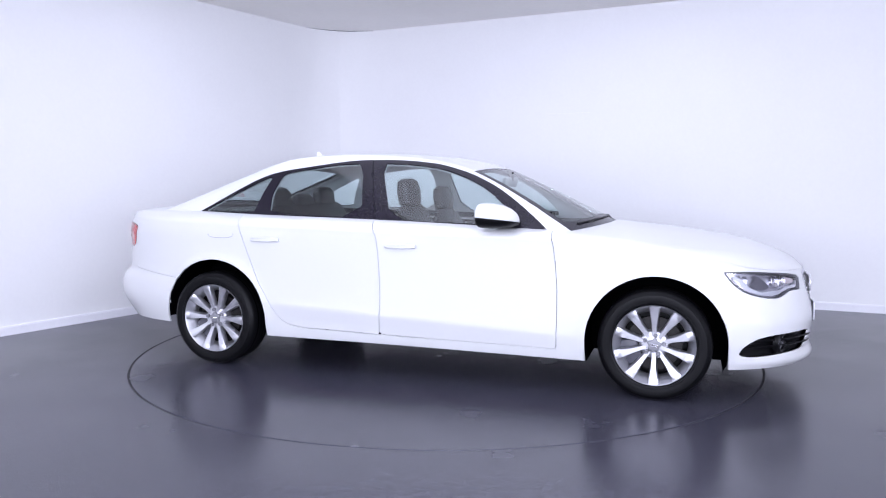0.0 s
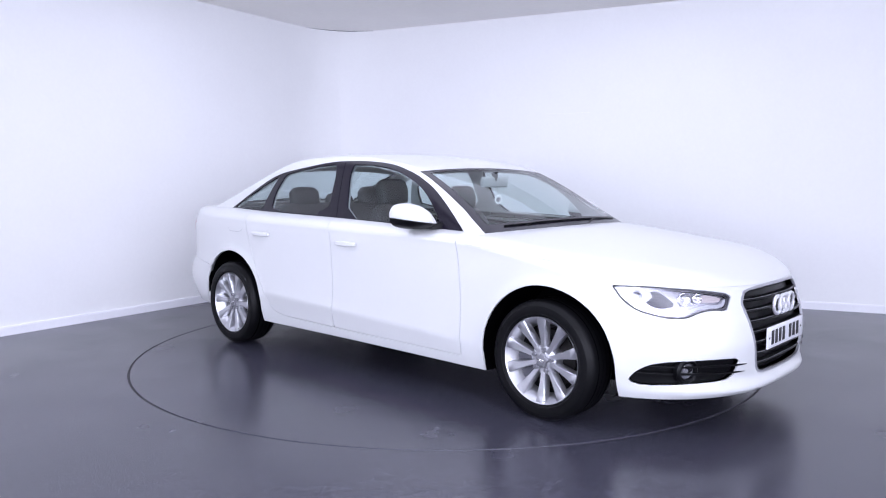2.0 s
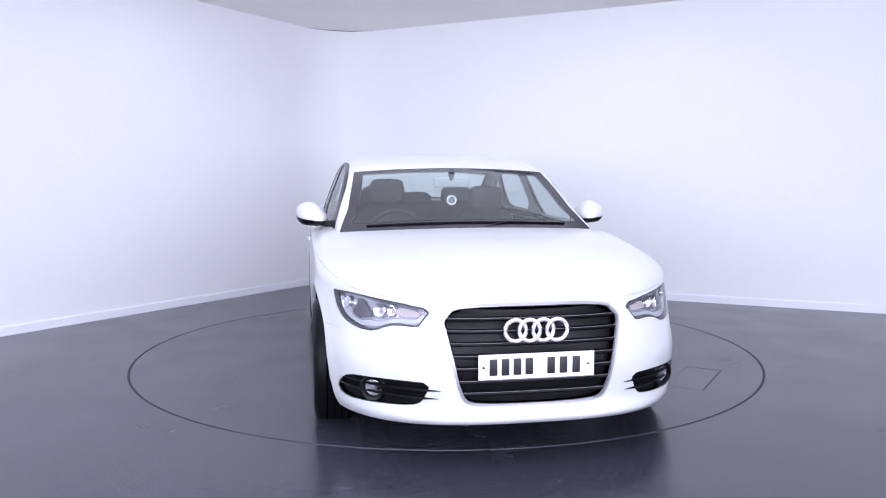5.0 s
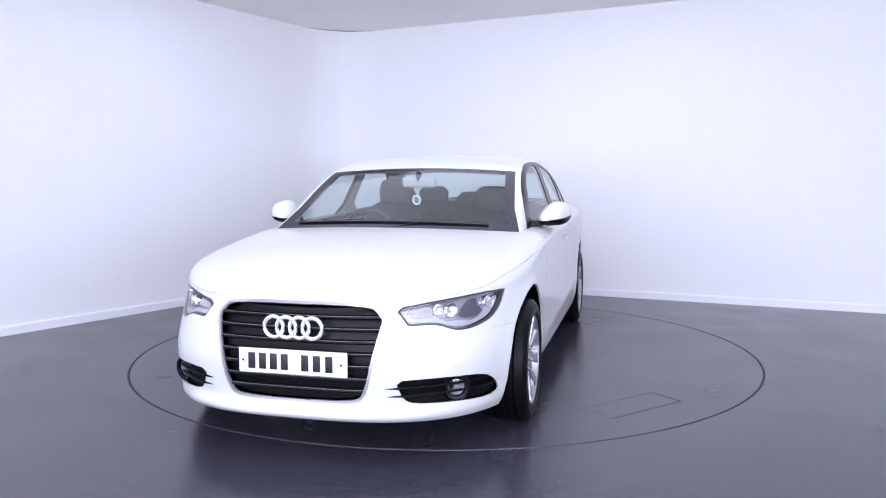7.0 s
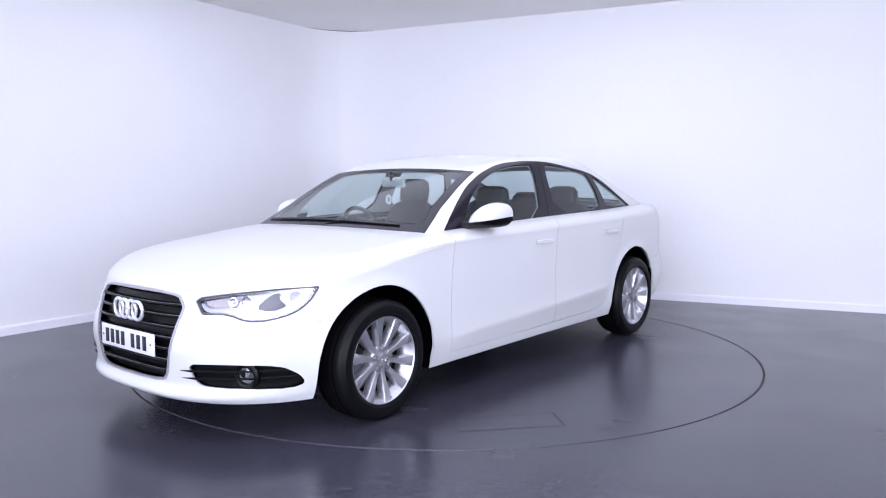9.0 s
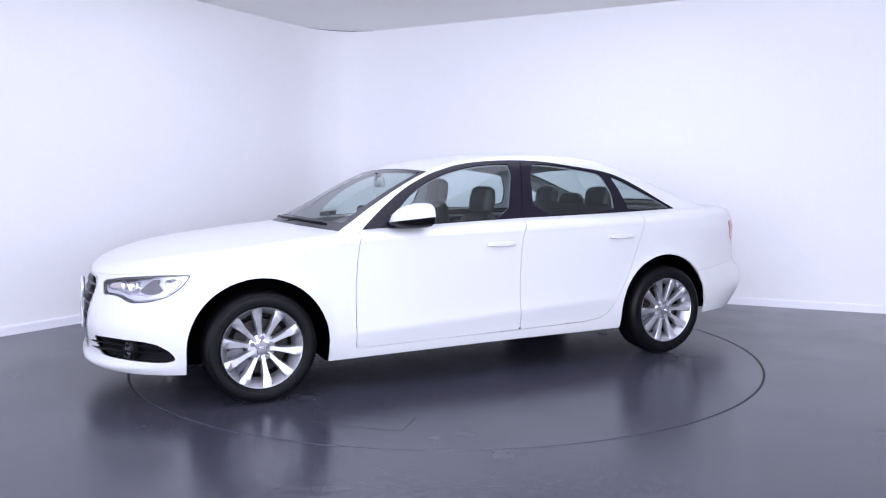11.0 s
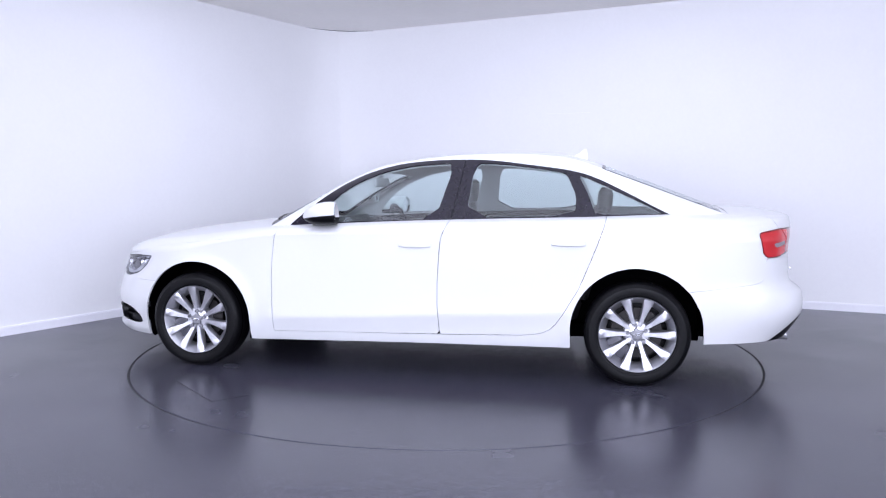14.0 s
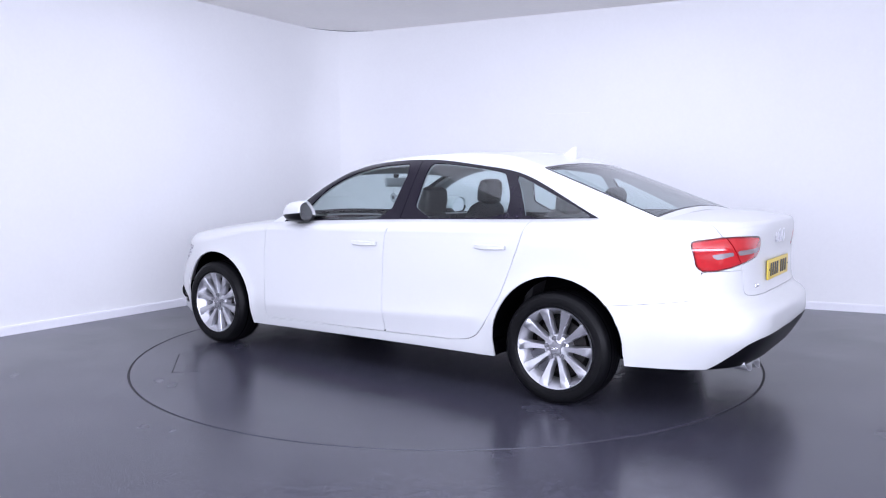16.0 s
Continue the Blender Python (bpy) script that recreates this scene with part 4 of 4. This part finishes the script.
# ---- door handles, mirrors, roof fin, wipers
for door, (hx, hz) in zip(doors, ((-1.533, 0.868), (-1.533, 0.868), (-2.494, 0.888), (-2.494, 0.888))):
    side = 1 if door.data.vertices[0].co.y > 0 else -1
    y0 = float(wide(hx) * lean(hz))
    rings = []
    for k in range(15):
        a = k / 14
        x = hx - 0.104 + 0.208 * a
        lift = 0.006 + 0.026 * math.sin(math.pi * min(max(a, 0.02), 0.98)) ** 0.35
        hh = 0.008 + 0.008 * math.sin(math.pi * min(max(a, 0.03), 0.97)) ** 0.4
        rings.append([(x, side * (y0 + lift), hz + hh * 0.7), (x, side * (y0 + lift), hz - hh * 0.7), (x, side * (y0 + lift - 0.006), hz - hh), (x, side * (y0 + lift - 0.014), hz - hh),
                      (x, side * (y0 + lift - 0.014), hz + hh), (x, side * (y0 + lift - 0.006), hz + hh)])
    bm = bmesh.new()
    loft(bm, rings)
    bmesh.ops.recalc_face_normals(bm, faces=bm.faces)
    part("door_handle", bm, PAINT, door, "white body-coloured door handle")

for side in (1, -1):
    arm = new("door_mirror")
    arm.parent, arm.matrix_basis = car, AT
    arm["label"] = "white door mirror with black base"
    shell = bmesh.new()
    rings = []
    n = 28
    for k, (x, cy, cz, ry, rz) in enumerate(((-0.785, 0.975, 1.045, 0.012, 0.010), (-0.800, 0.972, 1.048, 0.050, 0.032), (-0.830, 0.975, 1.053, 0.074, 0.052), (-0.875, 0.979, 1.058, 0.090, 0.068),
                                           (-0.93, 0.982, 1.062, 0.098, 0.075), (-0.985, 0.985, 1.064, 0.099, 0.076), (-1.010, 0.986, 1.064, 0.096, 0.073), (-1.016, 0.986, 1.064, 0.090, 0.066), (-1.004, 0.986, 1.064, 0.086, 0.062))):
        ring = []
        for j in range(n):
            a = 2 * math.pi * j / n
            c, s = math.cos(a), math.sin(a)
            e = 0.80
            yy, zz = math.copysign(abs(c) ** e, c) * ry, math.copysign(abs(s) ** e, s) * rz
            zz *= 1 - 0.55 * max(0, -yy / ry) ** 2
            ring.append((x - yy * 0.16, side * (cy + yy - 0.05), cz + zz - 0.024 * max(0, -yy / ry)))
        rings.append(ring)
    loft(shell, rings, cap=False)
    shell.faces.new([v for v in list(shell.verts)[:n]])
    bmesh.ops.recalc_face_normals(shell, faces=shell.faces)
    lower = shell.copy()
    cut_at = dict(plane_co=(-0.9, side * 0.93, 1.036), plane_no=(0.08, -side * 0.10, 1))
    bmesh.ops.bisect_plane(shell, geom=shell.verts[:] + shell.edges[:] + shell.faces[:], clear_inner=True, **cut_at)
    bmesh.ops.bisect_plane(lower, geom=lower.verts[:] + lower.edges[:] + lower.faces[:], clear_outer=True, **cut_at)
    part("mirror_housing", shell, PAINT, arm, "white mirror housing")
    part("mirror_base", lower, BLACK, arm, "black mirror underside")
    bm = bmesh.new()
    loft(bm, [[(-0.80, side * 0.79, 0.985), (-0.80, side * 0.79, 1.025), (-0.93, side * 0.80, 1.025), (-0.93, side * 0.80, 0.985)],
              [(-0.815, side * 0.85, 0.985), (-0.815, side * 0.85, 1.020), (-0.93, side * 0.85, 1.020), (-0.93, side * 0.85, 0.985)],
              [(-0.85, side * 0.89, 0.995), (-0.85, side * 0.89, 1.02), (-0.95, side * 0.89, 1.02), (-0.95, side * 0.89, 0.995)]])
    bmesh.ops.recalc_face_normals(bm, faces=bm.faces)
    part("mirror_arm", bm, BLACK, arm, "black mirror arm")
    bm = bmesh.new()
    pts = []
    for j in range(n):
        a = 2 * math.pi * j / n
        c, s = math.cos(a), math.sin(a)
        yy, zz = math.copysign(abs(c) ** 0.8, c) * 0.085, math.copysign(abs(s) ** 0.8, s) * 0.061
        zz *= 1 - 0.55 * max(0, -yy / 0.086) ** 2
        pts.append(bm.verts.new((-1.003 - yy * 0.16, side * (0.936 + yy), 1.064 + zz - 0.024 * max(0, -yy / 0.086))))
    bm.faces.new(pts)
    part("mirror_glass", bm, MIRROR, arm, "mirror glass", smooth=False)

bm = bmesh.new()
loft(bm, [[(-2.475, -0.005, 1.43), (-2.475, 0.005, 1.43), (-2.60, 0.018, 1.405), (-2.60, -0.018, 1.405)],
          [(-2.505, -0.004, 1.453), (-2.505, 0.004, 1.453), (-2.595, 0.013, 1.450), (-2.595, -0.013, 1.450)],
          [(-2.535, -0.003, 1.466), (-2.535, 0.003, 1.466), (-2.592, 0.006, 1.466), (-2.592, -0.006, 1.466)],
          [(-2.566, -0.001, 1.497), (-2.566, 0.001, 1.497), (-2.588, 0.002, 1.497), (-2.588, -0.002, 1.497)]])
bmesh.ops.recalc_face_normals(bm, faces=bm.faces)
part("roof_antenna", bm, PAINT, car, "white shark-fin antenna", m=AT)

bm = bmesh.new()
rings = []
for k in range(21):
    y = -0.74 + 1.48 * k / 20
    xa, xb = -0.30 - 0.30 * y * y, -0.44 - 0.28 * y * y
    z = float(deck(xa, y)) - 0.035
    rings.append([(xa, y, z), (xa, y, z - 0.03), (xb, y, z - 0.03), (xb, y, z + 0.004)])
loft(bm, rings)
bmesh.ops.recalc_face_normals(bm, faces=bm.faces)
part("cowl_panel", bm, BLACK, car, "black plastic scuttle panel", m=AT)
for y0, y1 in ((-0.62, 0.02), (0.0, 0.60)):
    bm = bmesh.new()
    pts = []
    for k in range(16):
        y = y0 + (y1 - y0) * k / 15
        x = -0.375 - 0.28 * y * y
        pts.append((x, y, float(over(x, y)) + 0.004))
    tube(bm, pts, 0.006, 8)
    wiper = part("wiper", bm, BLACK, car, "black wiper blade", m=AT)
    bm = bmesh.new()
    ex = -0.335 - 0.29 * y0 * y0
    tube(bm, [(ex, y0 + 0.03, float(deck(ex, y0)) - 0.02), (ex, y0 + 0.05, float(deck(ex, y0)) - 0.004), pts[5], pts[8]], 0.008, 8)
    part("wiper_arm", bm, BLACK, wiper)

bm = bmesh.new()
outline = rounded([(-2.745, 0.892), (-2.745, 0.962), (-2.945, 0.962), (-2.945, 0.892)], 3)
tube(bm, [(float(x), -float(wide(x) * lean(z)) + (0.0004 if z < 0.93 else 0.004), float(z)) for x, z in outline], 0.0013, 5, True)
part("fuel_flap_seam", bm, GREYCAP, car, "thin fuel flap outline", m=AT)

# ---- interior
panel(cab, ("body",), "headliner", HEADLINER, label="pale grey fabric roof lining", offset=0.032, thick=0)
panel(cab, ("trim", "trim_front", "seam"), "pillar_trim", HEADLINER, sides="pair", label="pale grey pillar lining", offset=0.025, thick=0)
for door in doors:
    lab = "door_a" if door.data.vertices[0].co.x > -1.6 else "door_b"
    side = 1 if door.data.vertices[0].co.y > 0 else -1
    a, b = panel(body, lab, "door_card", DASH, door, sides="pair", label="black inner door trim", offset=0.075, thick=0, m=None)
    bpy.data.objects.remove(b if side > 0 else a)

bm = bmesh.new()
rings = []
for k in range(17):
    y = -0.76 + 1.52 * k / 16
    hood = 0.03 * math.exp(-((y + 0.37) / 0.17) ** 2)
    rings.append([(-0.42, y, 0.60), (-0.42, y, 0.955), (-0.60, y, 0.972 + hood * 0.3), (-0.80, y, 0.975 + hood), (-0.93, y, 0.955 + hood), (-0.97, y, 0.90), (-0.93, y, 0.80), (-0.90, y, 0.55)])
loft(bm, rings)
bmesh.ops.recalc_face_normals(bm, faces=bm.faces)
part("dashboard", bm, DASH, car, "black moulded dashboard", m=AT)
bm = bmesh.new()
box(bm, -1.75, -0.92, -0.11, 0.11, 0.30, 0.62, 0.03)
part("centre_console", bm, DASH, car, "black centre console", m=AT)

TILT = pose(-1.12, -0.37, 0.905, 0, 22, 0)
bm = bmesh.new()
tube(bm, [(0, 0.185 * math.cos(a), 0.185 * math.sin(a)) for a in np.linspace(0, 2 * math.pi, 40, endpoint=False)], 0.016, 10, True)
steering = part("steering_wheel", bm, SEAT, car, "black leather steering wheel", m=AT @ TILT)
bm = bmesh.new()
lathe(bm, [(0.0004, -0.03), (0.06, -0.028), (0.075, -0.01), (0.07, 0.03)], 28, "x")
part("wheel_hub", bm, DASH, steering)
for a in (0, 180, 270):
    bm = bmesh.new()
    box(bm, -0.01, 0.012, 0.06, 0.18, -0.016, 0.016, 0.006)
    part("wheel_spoke", bm, DASH, steering, m=pose(0, 0, 0, a, 0, 0))


def cushion(rings_of, name, parent, mat=SEAT, label=""):
    """A soft pad lofted through rounded sections (centre, half-depth, half-width)."""
    bm = bmesh.new()
    rings = []
    n = 20
    for (cx, cy, cz), hx, hy, lean_deg in rings_of:
        ring = []
        for j in range(n):
            a = 2 * math.pi * j / n
            c, s = math.cos(a), math.sin(a)
            px, py = math.copysign(abs(c) ** 0.6, c) * hx, math.copysign(abs(s) ** 0.5, s) * hy
            ring.append((cx + px * math.cos(radians(lean_deg)), cy + py, cz + px * math.sin(radians(lean_deg))))
        rings.append(ring)
    loft(bm, rings)
    bmesh.ops.recalc_face_normals(bm, faces=bm.faces)
    return part(name, bm, mat, parent, label)


def seat_thing(y, drop):
    seat = new("front_seat")
    seat.parent, seat.matrix_basis = car, AT @ pose(0, y, -drop)
    seat["label"] = "black leather front seat"
    cushion([((-1.30, 0, 0.34), 0.24, 0.23, 0), ((-1.29, 0, 0.42), 0.28, 0.26, 3), ((-1.29, 0, 0.52), 0.28, 0.26, 5), ((-1.30, 0, 0.545), 0.24, 0.22, 5)], "seat_cushion", seat)
    cushion([((-1.53, 0, 0.50), 0.07, 0.23, 8), ((-1.56, 0, 0.62), 0.085, 0.26, 8), ((-1.60, 0, 0.80), 0.08, 0.265, 8), ((-1.64, 0, 0.98), 0.07, 0.245, 10), ((-1.665, 0, 1.07), 0.055, 0.20, 10), ((-1.675, 0, 1.105), 0.03, 0.15, 10)], "backrest", seat)
    cushion([((-1.675, 0, 1.10), 0.035, 0.085, 8), ((-1.68, 0, 1.12), 0.052, 0.125, 8), ((-1.69, 0, 1.20), 0.055, 0.135, 8), ((-1.70, 0, 1.265), 0.045, 0.12, 8), ((-1.703, 0, 1.285), 0.02, 0.085, 8)], "headrest", seat)
    for dy in (-0.06, 0.06):
        bm = bmesh.new()
        tube(bm, [(-1.67, dy, 1.03), (-1.68, dy, 1.13)], 0.006, 8)
        part("headrest_post", bm, CHROME, seat)


seat_thing(0.39, 0.055)
seat_thing(-0.37, 0.0)
bench = new("rear_bench")
bench.parent, bench.matrix_basis = car, AT
bench["label"] = "black leather rear bench"
cushion([((-2.35, 0, 0.36), 0.24, 0.66, 0), ((-2.35, 0, 0.46), 0.27, 0.68, 0), ((-2.35, 0, 0.54), 0.25, 0.66, 0)], "seat_cushion", bench)
cushion([((-2.56, 0, 0.50), 0.07, 0.64, 10), ((-2.60, 0, 0.70), 0.085, 0.68, 10), ((-2.66, 0, 0.95), 0.075, 0.66, 12), ((-2.70, 0, 1.065), 0.055, 0.61, 12), ((-2.705, 0, 1.095), 0.02, 0.56, 12)], "backrest", bench)
for y in (-0.36, 0.0, 0.36):
    top = 0.05 if y else 0.0
    cushion([((-2.71, y, 1.07), 0.035, 0.10, 8), ((-2.715, y, 1.09), 0.048, 0.135, 8), ((-2.725, y, 1.13 + top), 0.048, 0.135, 8), ((-2.73, y, 1.165 + top), 0.03, 0.105, 8), ((-2.732, y, 1.175 + top), 0.012, 0.07, 8)], "headrest", bench)
bm = bmesh.new()
box(bm, -3.36, -2.72, -0.64, 0.64, 1.045, 1.065, 0.01)
part("parcel_shelf", bm, DASH, car, "dark rear parcel shelf", m=AT)

bm = bmesh.new()
box(bm, -0.018, 0.014, -0.122, 0.122, -0.036, 0.036, 0.014)
cabin_mirror = part("rear_view_mirror", bm, HEADLINER, car, "grey-backed rear-view mirror", m=AT @ pose(-1.055, 0.0, 1.262, 0, 12, -8))
bm = bmesh.new()
tube(bm, [(0.010, 0, 0.012), (0.004, 0, 0.036), (-0.012, 0, 0.062)], lambda a: 0.010 + 0.014 * a, 10)
part("mirror_stem", bm, DASH, cabin_mirror, "black mirror stem")
bm = bmesh.new()
lathe(bm, [(0.022, -0.003), (0.032, -0.004), (0.034, 0.0), (0.032, 0.004), (0.022, 0.003)], 32, "x", closed=True)
charm = part("hanging_disc", bm, DISCWHITE, car, "white ring charm hanging from the mirror", m=AT @ pose(-1.015, -0.005, 1.143, 0, 0, -12))
bm = bmesh.new()
lathe(bm, [(0.0004, 0.002), (0.014, 0.002), (0.016, 0.0), (0.014, -0.002), (0.0004, -0.002)], 20, "x")
part("disc_centre", bm, GREYCAP, charm, "grey round centre")
bm = bmesh.new()
tube(bm, [(0, 0, 0.03), (-0.012, 0, 0.085)], 0.0012, 6)
part("cord", bm, DASH, charm)

# ---- the flush hatch in the turntable
shift = Vector((-PIVOT[0] - RING_C[0], -PIVOT[1] - RING_C[1], 0))
a, b = Vector((-0.52, 1.71, 0)) + shift, Vector((-0.10, 1.35, 0)) + shift
d = (b - a).normalized()
nrm = Vector((-0.669, -0.743, 0)) * 0.22
for p, q, half_w in ((a, b, 0.0035), (a, a + nrm, 0.0035), (b, b + nrm, 0.0007), (a + nrm, b + nrm, 0.0007)):
    e = (q - p).normalized()
    f = Vector((-e.y, e.x, 0)) * half_w
    bm = bmesh.new()
    loft(bm, [[p - f + Vector((0, 0, z)) for z in (0.0005,)] + [p + f + Vector((0, 0, 0.0005)), p + f + Vector((0, 0, -0.004)), p - f + Vector((0, 0, -0.004))],
              [q - f + Vector((0, 0, 0.0005)), q + f + Vector((0, 0, 0.0005)), q + f + Vector((0, 0, -0.004)), q - f + Vector((0, 0, -0.004))]])
    bmesh.ops.recalc_face_normals(bm, faces=bm.faces)
    part("hatch_seam", bm, SEAM, turntable, "dark seam of a flush hatch", smooth=False)

# ---- a dark tube drawn as the shadow line in the rounded wall-ceiling corner
bm = bmesh.new()
arc = [p + Vector((0.004, -0.012, HIGH - 0.006)) for p in line[3:-3]]
tube(bm, arc, lambda a: 0.0008 + 0.0026 * math.sin(math.pi * a), 6)
tagged(part("trim", bm, SEAM), "thin dark line standing in for the shadow gap along the ceiling corner", "trim", kind="structure")

# ---- a faint filler line on the wall
bm = bmesh.new()
loft(bm, [[(x + dx, y + dy, 1.985 + dz) for dx, dy, dz in ((0, 0, -0.004), (0, 0, 0.004), (-0.0008, -0.0018, 0.003), (-0.0008, -0.0018, -0.003))]
          for x, y in (((R0 + RD * 1.97).x, (R0 + RD * 1.97).y), ((R0 + RD * 1.5).x, (R0 + RD * 1.5).y))])
bmesh.ops.recalc_face_normals(bm, faces=bm.faces)
tagged(part("trim", bm, SKIRT, smooth=False), "faint grey filler line on the white wall", "trim", kind="structure")


def motions():
    rows = [(k * 0.25, pose(0, 0, 0, 0, 0, heading(k * 0.25))) for k in range(65)]
    walk(car, rows)
    walk(turntable, [(t, pose(RING_C[0], RING_C[1], 0, 0, 0, heading(t))) for t, _ in rows])


motions()
